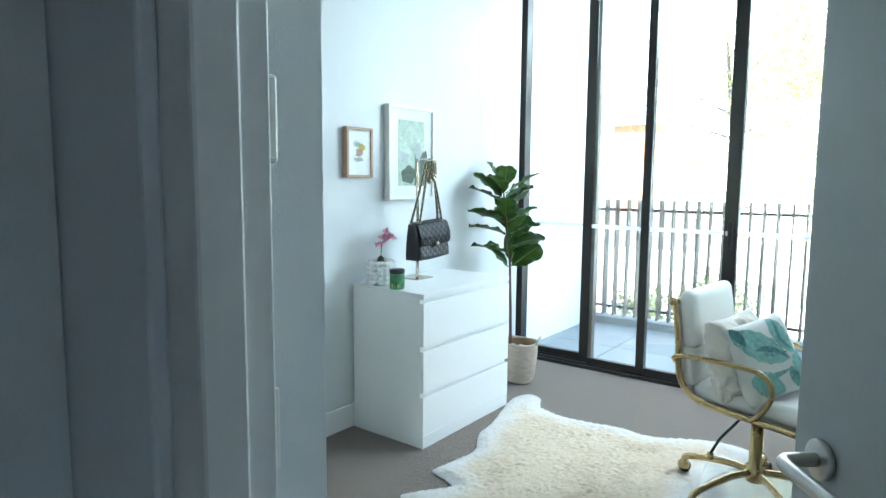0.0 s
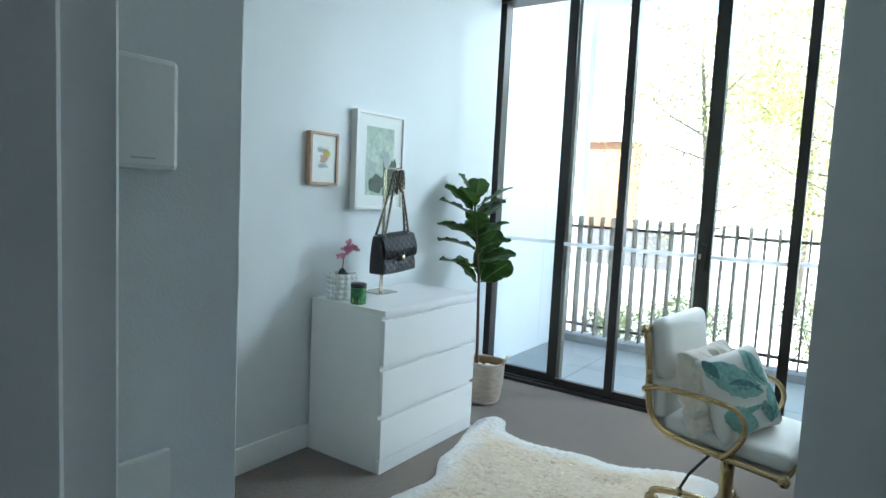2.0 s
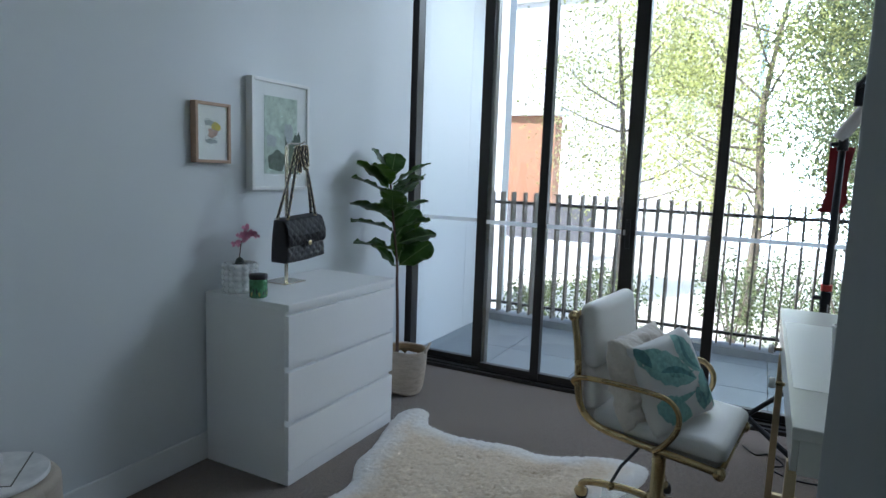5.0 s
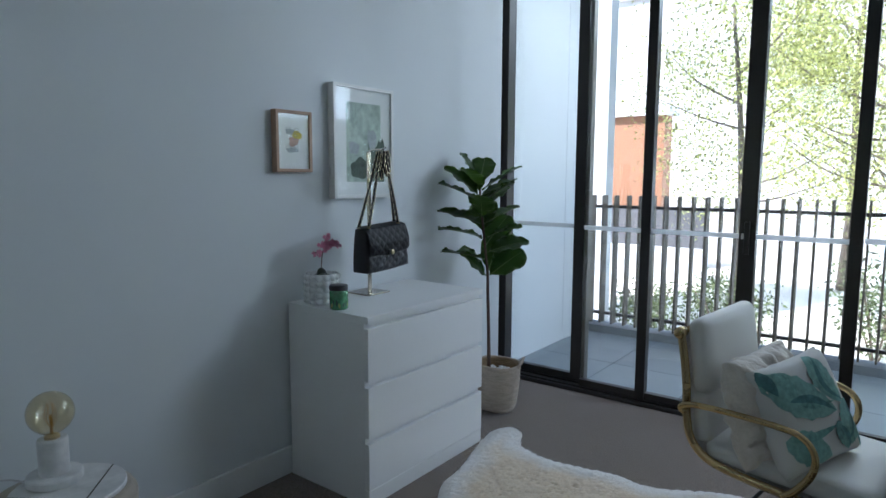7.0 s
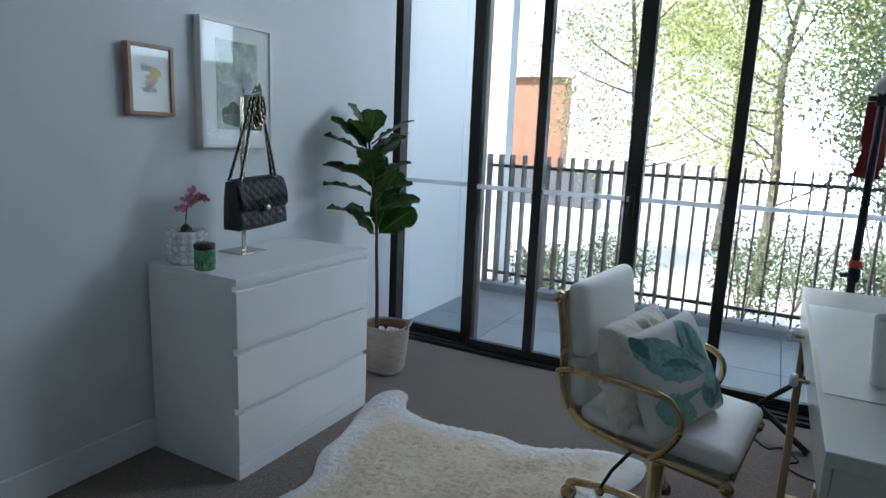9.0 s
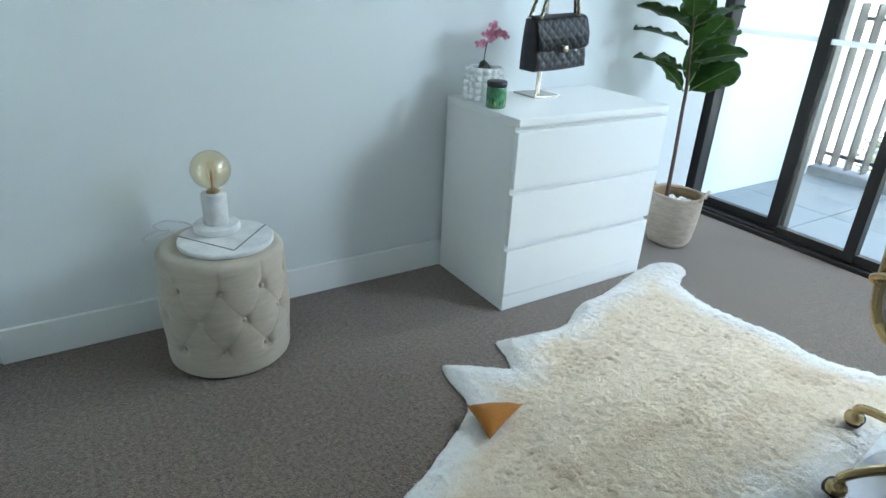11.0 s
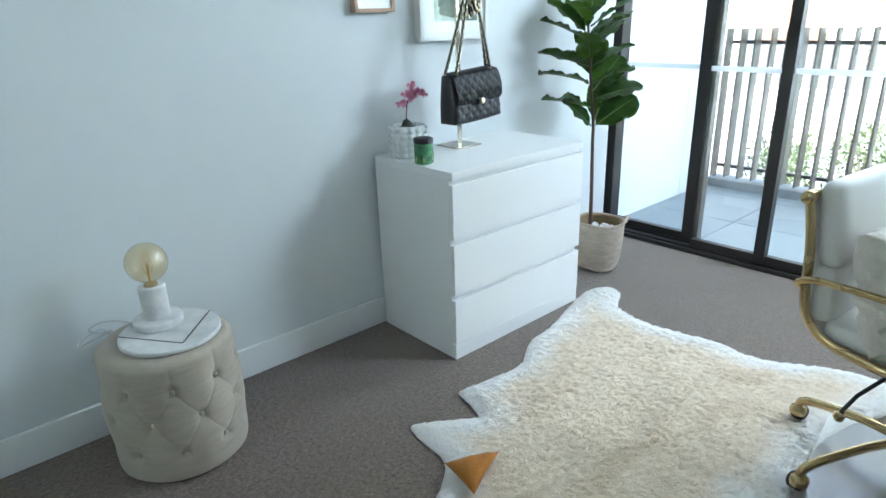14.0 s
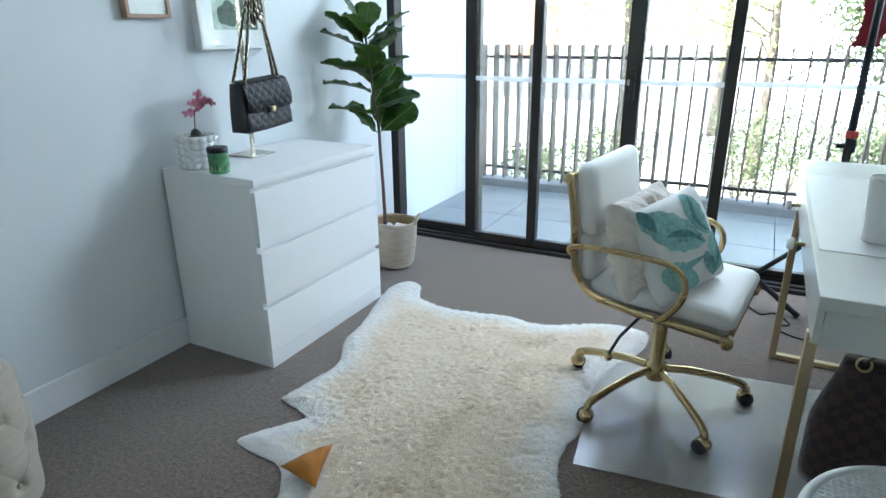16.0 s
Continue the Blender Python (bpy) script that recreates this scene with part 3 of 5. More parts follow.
def make_handbag():
    h = thing("handbag", pose(BX, BY, BZ, 3.5), "black diamond-quilted leather flap handbag hung on a stand by its chain", "handbag")
    W, D, H = 0.272, 0.098, 0.192

    def quilt(u, v, amp=0.0048):
        a = abs(math.sin(math.pi * (u * 6.5 + v * 4.4)))
        b = abs(math.sin(math.pi * (u * 6.5 - v * 4.4)))
        return amp * min(a, b) ** 0.55
    # body as a rounded shell with quilted front
    bm = bmesh.new()
    nu, nv = 52, 40
    grid = {}
    for s in (1, -1):
        for i in range(nu + 1):
            for j in range(nv + 1):
                u, v = i / nu, j / nv
                taper = 1 - 0.05 * v
                y = (u - 0.5) * W * taper
                z = v * H + 0.004 * math.sin(math.pi * u) * (1 if v > 0.5 else -1)
                d = D / 2 * (1 - 0.45 * v ** 2)
                edge = min(u, 1 - u) * W
                rim = min(v, 1 - v) * H
                soft = min(1, edge / 0.012) ** 0.5 * min(1, rim / 0.012) ** 0.5
                x = s * (d * (0.86 + 0.14 * soft) + (quilt(u, v) if s > 0 else 0.002) * soft)
                grid[s, i, j] = bm.verts.new((x, y, z))
    for s in (1, -1):
        for i in range(nu):
            for j in range(nv):
                q = [grid[s, i, j], grid[s, i + 1, j], grid[s, i + 1, j + 1], grid[s, i, j + 1]]
                bm.faces.new(q if s > 0 else q[::-1])
    for i in range(nu):
        bm.faces.new((grid[1, i, nv], grid[1, i + 1, nv], grid[-1, i + 1, nv], grid[-1, i, nv]))
        bm.faces.new((grid[-1, i, 0], grid[-1, i + 1, 0], grid[1, i + 1, 0], grid[1, i, 0]))
    for j in range(nv):
        bm.faces.new((grid[-1, 0, j], grid[1, 0, j], grid[1, 0, j + 1], grid[-1, 0, j + 1]))
        bm.faces.new((grid[1, nu, j], grid[-1, nu, j], grid[-1, nu, j + 1], grid[1, nu, j + 1]))
    part("body", bm, LEATHER, h, smooth=True)
    # flap over the front
    bm = bmesh.new()
    nu, nv = 60, 40
    top = []
    for j in range(nv + 1):
        row = []
        for i in range(nu + 1):
            u, v = i / nu, j / nv
            corner = max(0, abs(u - 0.5) * 2 - 0.86) / 0.14
            drop = 0.118 * (1 - 0.12 * corner ** 2)
            y = (u - 0.5) * W * (0.955 - 0.0 * v)
            if v < 0.25:
                k = v / 0.25
                x = -0.025 + k * (0.055)
                z = H + 0.008 - 0.006 * k ** 2
            else:
                k = (v - 0.25) / 0.75
                x = 0.030 + 0.031 * min(1, k * 1.6) ** 0.5
                z = H + 0.002 - k * drop
            soft = min(1, min(u, 1 - u) * 14) ** 0.5 * min(1, (1 - v) * 14) ** 0.5
            x += quilt(u, v * 0.8) * soft if v > 0.2 else 0
            row.append(bm.verts.new((x, y, z)))
        top.append(row)
    for j in range(nv):
        for i in range(nu):
            bm.faces.new((top[j][i], top[j + 1][i], top[j + 1][i + 1], top[j][i + 1]))
    bmesh.ops.solidify(bm, geom=list(bm.faces), thickness=-0.004)
    bmesh.ops.recalc_face_normals(bm, faces=list(bm.faces))
    part("flap", bm, LEATHER, h, smooth=True)
    tab = part("clasp_tab", box(0.060, 0.070, -0.020, 0.022, 0.066, 0.092, 0.004), LEATHER, h)
    part("clasp", moved(cyl(0, 0, 0, 0.005, 0.0115, 20, bevel=0.0015), pose(0.070, 0.001, 0.079, 0, 90)), PALEGOLD, tab, "round gold clasp", True)
    # chain straps
    def laced(pts):
        strand = part("strap", tube(pts, 0.0060, 8), LEATHER, h, "black leather strap laced through a chain")
        bm = bmesh.new()
        for i in range(len(pts) - 1):
            p, q = pts[i], pts[i + 1]
            mid = (p + q) / 2
            d = (q - p).normalized()
            s = d.cross(Vector((1, 0, 0))).normalized() if i % 2 else Vector((1, 0, 0))
            loop = [mid + d * (0.0074 * math.cos(t)) + s * (0.0086 * math.sin(t)) for t in [2 * math.pi * k / 8 for k in range(8)]]
            tube(loop, 0.0026, 5, bm, closed=True)
        part("chain", bm, CHAIN, strand, "gold chain links")

    hook = Vector((0.005, 0.034, 0.521))
    for x, y, lean in ((0.030, -0.098, -0.008), (-0.012, -0.118, -0.016), (0.030, 0.092, 0.006), (-0.012, 0.112, 0.014)):
        a = Vector((x, y, H + 0.008))
        b = hook + Vector((lean * 0.6, lean, 0.0))
        part("eyelet", moved(lathe([(0.004, -0.001), (0.0075, -0.001), (0.0075, 0.001), (0.004, 0.001), (0.004, -0.001)], 14), pose(x, y, H + 0.004, 0, 35)), PALEGOLD, h)
        n = 22
        laced([a.lerp(b, i / n) + Vector((0, 0.004 * math.sin(math.pi * i / n), 0)) for i in range(n + 1)])
    # the slack of the chain hangs doubled from the hook
    for x, w, drop in ((0.020, 0.017, 0.105), (-0.012, 0.012, 0.120), (0.034, 0.008, 0.090)):
        line = rounded([(hook.x + x, hook.y - w * 0.3, hook.z), (hook.x + x, hook.y - w, hook.z - drop * 0.5), (hook.x + x + 0.004, hook.y, hook.z - drop), (hook.x + x, hook.y + w, hook.z - drop * 0.5), (hook.x + x, hook.y + w * 0.3, hook.z)], 4)
        laced(line)
    return h


make_handbag()

# ---- pictures on the wall ----
OAK = material("pale_oak", (0.42, 0.27, 0.18), 0.55, vary=0.18, scale=10, fine=160, stretch=(1, 1, 6), bump=0.0004)
PAPER = material("drawing_paper", (0.80, 0.80, 0.77), 0.9, vary=0.015, fine=300)
WHITEFRAME = material("white_frame_paint", (0.74, 0.74, 0.70), 0.4, vary=0.02)
INKY = material("mustard_wash", (0.62, 0.50, 0.12), 0.9, vary=0.2, scale=40)
INKG = material("grey_wash", (0.42, 0.45, 0.45), 0.9, vary=0.2, scale=40)
INKL = material("fine_ink_line", (0.25, 0.24, 0.24), 0.9, vary=0.1)
INKP = material("blush_wash", (0.55, 0.36, 0.30), 0.9, vary=0.2, scale=40)


def picture(name, y0, y1, z0, z1, depth, rim, mat, label):
    p = thing(name, pose(0.0, (y0 + y1) / 2, (z0 + z1) / 2), label, "picture")
    w, h = (y1 - y0) / 2, (z1 - z0) / 2
    part("frame_stile", box(0.002, depth, -w, -w + rim, -h, h, 0.0015), mat, p)
    part("frame_stile", box(0.002, depth, w - rim, w, -h, h, 0.0015), mat, p)
    part("frame_rail", box(0.002, depth, -w + rim, w - rim, h - rim, h, 0.0015), mat, p)
    part("frame_rail", box(0.002, depth, -w + rim, w - rim, -h, -h + rim, 0.0015), mat, p)
    part("mount", box(0.003, depth - 0.010, -w + rim, w - rim, -h + rim, h - rim), PAPER, p, "white paper mount")
    g = part("glass", box(depth - 0.006, depth - 0.004, -w + rim, w - rim, -h + rim, h - rim), PICGLASS, p)
    g.visible_shadow = False
    return p, depth - 0.0095


def blob(x, cy, cz, ry, rz, seed, n=28, rough=0.25):
    bm = bmesh.new()
    rng = random.Random(seed)
    o = rng.random() * 30
    vs = []
    for k in range(n):
        a = 2 * math.pi * k / n
        r = 1 + rough * 2 * noise.noise(Vector((math.cos(a) * 1.3 + o, math.sin(a) * 1.3, o)))
        vs.append(bm.verts.new((x, cy + ry * r * math.cos(a), cz + rz * r * math.sin(a))))
    bm.faces.new(vs)
    return bm


pic, px = picture("small_picture", -0.052, 0.140, 1.342, 1.601, 0.036, 0.014, OAK, "small oak-framed line drawing with a mustard wash on the wall")
part("drawing", blob(px + 0.0006, 0.020, 0.028, 0.022, 0.019, 2), INKY, pic, "mustard wash")
part("drawing", blob(px + 0.0004, -0.018, 0.040, 0.022, 0.012, 5), INKG, pic, "grey wash")
part("drawing", blob(px + 0.0004, -0.006, -0.038, 0.034, 0.009, 7), INKG, pic)
part("drawing", blob(px + 0.0003, 0.002, 0.0, 0.028, 0.022, 9), INKP, pic)
rng = random.Random(6)
for k in range(9):
    cy, cz = rng.uniform(-0.03, 0.03), rng.uniform(-0.045, 0.05)
    pts = [(px + 0.0012, cy + 0.018 * math.cos(t) * rng.uniform(0.6, 1.2), cz + 0.012 * math.sin(t) * rng.uniform(0.6, 1.2)) for t in (0, 1, 2, 3, 4, 5)]
    part("ink_line", tube(rounded(pts, 4), 0.0006, 4), INKL, pic)

pic, px = picture("large_picture", 0.262, 0.664, 1.222, 1.748, 0.042, 0.016, WHITEFRAME, "large white-framed pale green watercolour on the wall")
ART = material("pale_green_watercolour", (0.46, 0.54, 0.46), 0.9, vary=0.35, scale=9, fine=40)
part("painting", box(px - 0.004, px + 0.0006, -0.115, 0.115, -0.185, 0.185), ART, pic, "pale green watercolour")
ARTD = material("dark_green_wash", (0.12, 0.15, 0.12), 0.9, vary=0.4, scale=20, fine=60)
for cy, cz, ry, rz, sd in ((-0.03, -0.12, 0.07, 0.045, 3), (0.06, -0.10, 0.04, 0.06, 4), (-0.07, -0.03, 0.03, 0.03, 5), (0.05, 0.02, 0.03, 0.05, 8)):
    part("painted_patch", blob(px + 0.001 + sd * 0.0002, cy, cz, ry, rz, sd), ARTD if sd < 5 else INKG, pic)
bm = bmesh.new()
rng = random.Random(8)
crest = [(0.140 - 0.112 * k / 8, 0.0 + rng.uniform(-0.012, 0.018) + 0.014 * math.sin(k * 0.9)) for k in range(9)]
rim = [bm.verts.new((px + 0.0024, y, z)) for y, z in [(0.026, -0.186), (0.138, -0.186)] + crest]
bm.faces.new(rim)
bmesh.ops.recalc_face_normals(bm, faces=list(bm.faces))
bmesh.ops.solidify(bm, geom=list(bm.faces), thickness=0.0006)
part("painted_block", bm, ARTD, pic, "dark green painted upright block")

# ---- potted fig ----
LEAF = material("fig_leaf", (0.036, 0.088, 0.025), 0.30, vary=0.3, scale=12, fine=60, obj=0.35)
_nd, _lk, _p = nodes_of(LEAF)
_t = _nd.new("ShaderNodeBsdfTranslucent")
_t.inputs["Color"].default_value = (0.16, 0.30, 0.03, 1)
_m = _nd.new("ShaderNodeMixShader")
_m.inputs[0].default_value = 0.22
_lk.new(_p.outputs[0], _m.inputs[1])
_lk.new(_t.outputs[0], _m.inputs[2])
_lk.new(_m.outputs[0], _nd["Material Output"].inputs["Surface"])
LEAFV = material("fig_leaf_vein", (0.20, 0.30, 0.10), 0.45, vary=0.1)
BARK = material("fig_stem", (0.11, 0.065, 0.045), 0.75, vary=0.25, scale=25, fine=120, bump=0.001)
BASKET = material("whitewashed_seagrass", (0.50, 0.42, 0.335), 0.9, vary=0.28, scale=20, fine=150, bump=0.002, stretch=(1, 1, 3))
STRAW = material("natural_seagrass", (0.32, 0.22, 0.12), 0.9, vary=0.3, scale=30, fine=150, bump=0.002, stretch=(1, 1, 3))
PEBBLE = material("white_pebble", (0.78, 0.77, 0.74), 0.7, vary=0.08, obj=0.08)
PX, PY = 0.325, 1.225


def make_basket():
    b = thing("basket", pose(PX, PY, 0), "whitewashed woven seagrass basket with two handles", "basket")

    def ripple(r, z, a):
        k = 1 + 0.010 * math.sin(a * 26 + z * 900) + 0.02 * math.sin(a * 2 + 1)
        return r * k, z + 0.004 * math.sin(a * 3)
    prof = [(0, 0.002), (0.082, 0.002), (0.098, 0.010), (0.106, 0.03)]
    n = 44
    for i in range(n):
        z = 0.03 + i * (0.232 / n)
        r = 0.106 + 0.020 * math.sin(i / n * 1.7)
        prof.append((r + (0.0022 if i % 2 else 0), z))
    prof += [(0.130, 0.266), (0.131, 0.274), (0.125, 0.278), (0.120, 0.272)]
    part("body", lathe(prof, 72, wobble=ripple), BASKET, b, smooth=True)
    inner = [(0.1195, 0.272)] + [(0.113 + 0.003 * (i % 2), 0.265 - i * 0.006) for i in range(14)]
    part("lining", lathe(inner, 48), STRAW, b, "bare brown weave inside")
    for a in (radians(20), radians(200)):
        c, s = math.cos(a), math.sin(a)
        t = Vector((-s, c, 0))
        o = Vector((0.127 * c, 0.127 * s, 0.262))
        pts = rounded([o - t * 0.045, o - t * 0.034 + Vector((c * 0.012, s * 0.012, 0.032)), o + Vector((c * 0.022, s * 0.022, 0.05)), o + t * 0.034 + Vector((c * 0.012, s * 0.012, 0.032)), o + t * 0.045], 6)
        part("handle", tube(pts, 0.0085, 8), BASKET, b, "twisted seagrass handle", True)
    part("filling", lathe([(0, 0.205), (0.113, 0.205)], 24), SOIL, b)
    rng = random.Random(5)
    for k in range(70):
        r, a = 0.10 * math.sqrt(rng.random()), rng.random() * 6.28
        q = bmesh.new()
        bmesh.ops.create_icosphere(q, subdivisions=2, radius=rng.uniform(0.009, 0.017))
        for v in q.verts:
            v.co *= 1 + 0.2 * noise.noise(v.co * 60 + Vector((k, 0, 0)))
            v.co.z *= 0.7
        o = part("pebble", q, PEBBLE, b, smooth=True)
        o.matrix_basis = pose(r * math.cos(a), r * math.sin(a), 0.212 + rng.uniform(0, 0.012), 0, 0, rng.random() * 360)
    return b


def leaf_mesh(length, width, droop, seed):
    """A fiddle-shaped leaf: narrow waist, broad wavy end, raised midrib and side veins."""
    bm = bmesh.new()
    n, k = 26, 8
    rng = random.Random(seed)
    ph = rng.random() * 6
    g = []
    for i in range(n + 1):
        t = i / n
        w = width * (0.30 * math.sin(math.pi * min(1, t * 1.9)) * (1 - t) + 0.92 * math.sin(math.pi * t ** 1.55) ** 0.75) if 0 < t < 1 else 0.002
        x = length * (t - 0.12 * droop * t * t)
        zc = -droop * length * 0.42 * t * t + 0.16 * length * t
        row = []
        for j in range(k + 1):
            s = 2 * j / k - 1
            y = s * w * 0.5
            fold = abs(s) ** 1.3 * w * 0.11
            wave = (0.007 * math.sin(t * 17 + ph + (2 if s > 0 else 0)) + 0.003 * math.sin(t * 41 + ph * 2)) * abs(s) ** 2
            vein = -0.0022 * math.cos((t * 9 - abs(s) * 1.2) * 2 * math.pi) * (1 - abs(s)) * min(1, abs(s) * 4)
            row.append(bm.verts.new((x, y, zc + fold + wave + vein)))
        g.append(row)
    for i in range(n):
        for j in range(k):
            bm.faces.new((g[i][j], g[i + 1][j], g[i + 1][j + 1], g[i][j + 1]))
    bmesh.ops.solidify(bm, geom=list(bm.faces), thickness=0.0012)
    bmesh.ops.recalc_face_normals(bm, faces=list(bm.faces))
    rib = [(length * (t - 0.12 * droop * t * t), 0, -droop * length * 0.42 * t * t + 0.16 * length * t + 0.0014) for t in [i / 12 for i in range(12)]]
    return bm, rib


def make_fig():
    f = thing("fig_plant", pose(PX - 0.055, PY - 0.005, 0.17), "artificial fiddle-leaf fig with large glossy leaves in a basket", "plant")
    stem = rounded([(0, 0, 0), (-0.008, 0.006, 0.25), (-0.022, 0.012, 0.5), (-0.03, 0.018, 0.62), (-0.058, 0.014, 0.85), (-0.082, 0.010, 1.08), (-0.09, 0.008, 1.16)], 6)
    part("stem", tube(stem, [0.011 - 0.006 * i / (len(stem) - 1) for i in range(len(stem))], 10), BARK, f, smooth=True)
    # height on the stem, heading (0: out of the wall, -90: towards the door, 90: towards the window), rise, length, width
    rows = [
        (0.60, -120, 50, 0.24, 0.17), (0.60, 60, 42, 0.27, 0.18), (0.62, 100, 62, 0.25, 0.17), (0.70, -112, 20, 0.30, 0.165),
        (0.74, 45, 25, 0.26, 0.17), (0.78, 85, 48, 0.26, 0.17), (0.79, -112, 22, 0.31, 0.165), (0.82, 10, 30, 0.24, 0.16),
        (0.86, 120, 62, 0.23, 0.16), (0.88, 55, 35, 0.25, 0.16), (0.90, -110, 24, 0.31, 0.165), (0.93, -60, 45, 0.22, 0.15),
        (0.96, 80, 45, 0.25, 0.16), (1.00, 20, 40, 0.22, 0.15), (1.00, -112, 32, 0.30, 0.16), (1.05, 60, 30, 0.25, 0.14),
        (1.06, -125, 48, 0.27, 0.15), (1.08, -80, 44, 0.24, 0.14), (1.09, 35, 40, 0.27, 0.15), (1.12, 110, 62, 0.20, 0.14), (1.13, -150, 66, 0.19, 0.12),
    ]
    for k, (z, head, rise, ln, wd) in enumerate(rows):
        i = min(range(len(stem)), key=lambda q: abs(stem[q].z - z))
        wd = wd * 1.15
        bm, rib = leaf_mesh(ln, wd, 0.20 + 0.25 * ((k * 7) % 5) / 5, k)
        leaf = part("leaf", bm, LEAF, f, smooth=True)
        roll = {0: -35, 1: 38, 2: 28, 4: 20, 5: 25}.get(k, 12 * math.sin(k * 2.1))
        leaf.matrix_basis = pose(*stem[i], 0, 0, head) @ pose(0.012, 0, 0, 0, -rise + 12, 0) @ pose(0, 0, 0, roll)
        part("midrib", tube(rib, [0.0032 - 0.002 * q / 11 for q in range(12)], 5), LEAFV, leaf)
    return f


make_basket()
make_fig()

# ---- tufted ottoman with lamp ----
LINEN = material("oatmeal_linen", (0.42, 0.36, 0.28), 0.9, vary=0.16, scale=14, fine=200, bump=0.0014, bump_scale=300, sheen=0.3, stretch=(1, 1, 5))
MARBLE = material("white_marble", (0.66, 0.65, 0.63), 0.3, vary=0.22, scale=9, fine=26)
BRASSD = material("dark_inlay", (0.07, 0.06, 0.045), 0.4, metal=0.3, vary=0.1)
AMBER = pane_material("amber_bulb_glass", (0.988, 0.95, 0.86), 0.95, 0.08)
FILAMENT = material("brass_filament", (0.6, 0.36, 0.12), 0.35, metal=0.8, vary=0.1)
CORD = material("grey_textile_cord", (0.55, 0.55, 0.54), 0.8, vary=0.1)
OX, OY, OR, OH = 0.255, -1.012, 0.215, 0.415


def make_ottoman():
    o = thing("ottoman", pose(OX, OY, 0) @ Matrix.Diagonal((0.975, 0.975, 1, 1)), "round oatmeal linen ottoman with button tufting", "ottoman")
    buttons = []
    n = 9
    for r, z in enumerate((0.315, 0.215, 0.105)):
        for k in range(n):
            buttons.append((2 * math.pi * (k + 0.5 * (r % 2)) / n - 0.3, z))

    def tuft(r, z, a):
        d = 0
        for b, zb in buttons:
            da = (a - b + math.pi) % (2 * math.pi) - math.pi
            s = math.hypot(da * OR, z - zb)
            d += 0.013 * math.exp(-(s / 0.018) ** 2) + 0.006 * math.exp(-(s / 0.045) ** 2)
        # folds run on the diagonals from button to button
        u, v = a + 0.3, (z - 0.315) / 0.1
        f1 = abs((u * n / (2 * math.pi) + v * 0.5) % 1 - 0.0)
        f2 = abs((u * n / (2 * math.pi) - v * 0.5) % 1 - 0.0)
        near = min(f1, 1 - f1, f2, 1 - f2)
        if 0.09 < z < 0.33:
            d += 0.0032 * math.exp(-(near / 0.022) ** 2)
        elif z >= 0.33 and z < 0.40:
            f = (u * n / (2 * math.pi)) % 1
            d += 0.003 * math.exp(-(min(f, 1 - f) / 0.04) ** 2)
        return r - d, z
    prof = [(0, 0.006), (0.196, 0.006), (0.205, 0.015)]
    zz = [0.02 + i * 0.00375 for i in range(95)]
    for z in zz:
        t = (z - 0.02) / 0.35
        prof.append((0.206 + 0.010 * math.sin(math.pi * min(1, t)), z))
    prof += [(0.205, 0.388), (0.197, 0.401), (0.183, 0.410), (0.15, 0.414), (0, OH)]
    part("cushion", lathe(prof, 300, wobble=tuft), LINEN, o, smooth=True)
    for a, z in buttons:
        b = lathe([(0, 0.004), (0.005, 0.0035), (0.008, 0.001), (0.008, -0.003), (0, -0.004)], 14)
        moved(b, Matrix.Translation(((OR - 0.016) * math.cos(a), (OR - 0.016) * math.sin(a), z)) @ Matrix.Rotation(a, 4, 'Z') @ Matrix.Rotation(math.pi / 2, 4, 'Y'))
        part("button", b, LINEN, o, smooth=True)
    part("foot", lathe([(0, 0), (0.185, 0), (0.185, 0.006), (0, 0.006)], 32), BLACK, o)
    return o


make_ottoman()
tr = thing("marble_board", pose(0.268, -0.994, OH), "round white marble board with two dark inlaid lines on the ottoman", "board")
part("slab", lathe([(0, 0), (0.146, 0), (0.150, 0.003), (0.150, 0.013), (0.147, 0.016), (0, 0.016)], 64), MARBLE, tr)
for a, b in (((0.121, -0.005), (-0.062, -0.134)), ((0.121, -0.005), (-0.040, 0.142))):
    d = Vector((b[0] - a[0], b[1] - a[1], 0))
    bm = box(0, d.length, -0.0022, 0.0022, 0.0155, 0.0168)
    moved(bm, Matrix.Translation((a[0], a[1], 0)) @ Matrix.Rotation(math.atan2(d.y, d.x), 4, 'Z'))
    part("inlay", bm, BRASSD, tr, "dark metal inlay line")


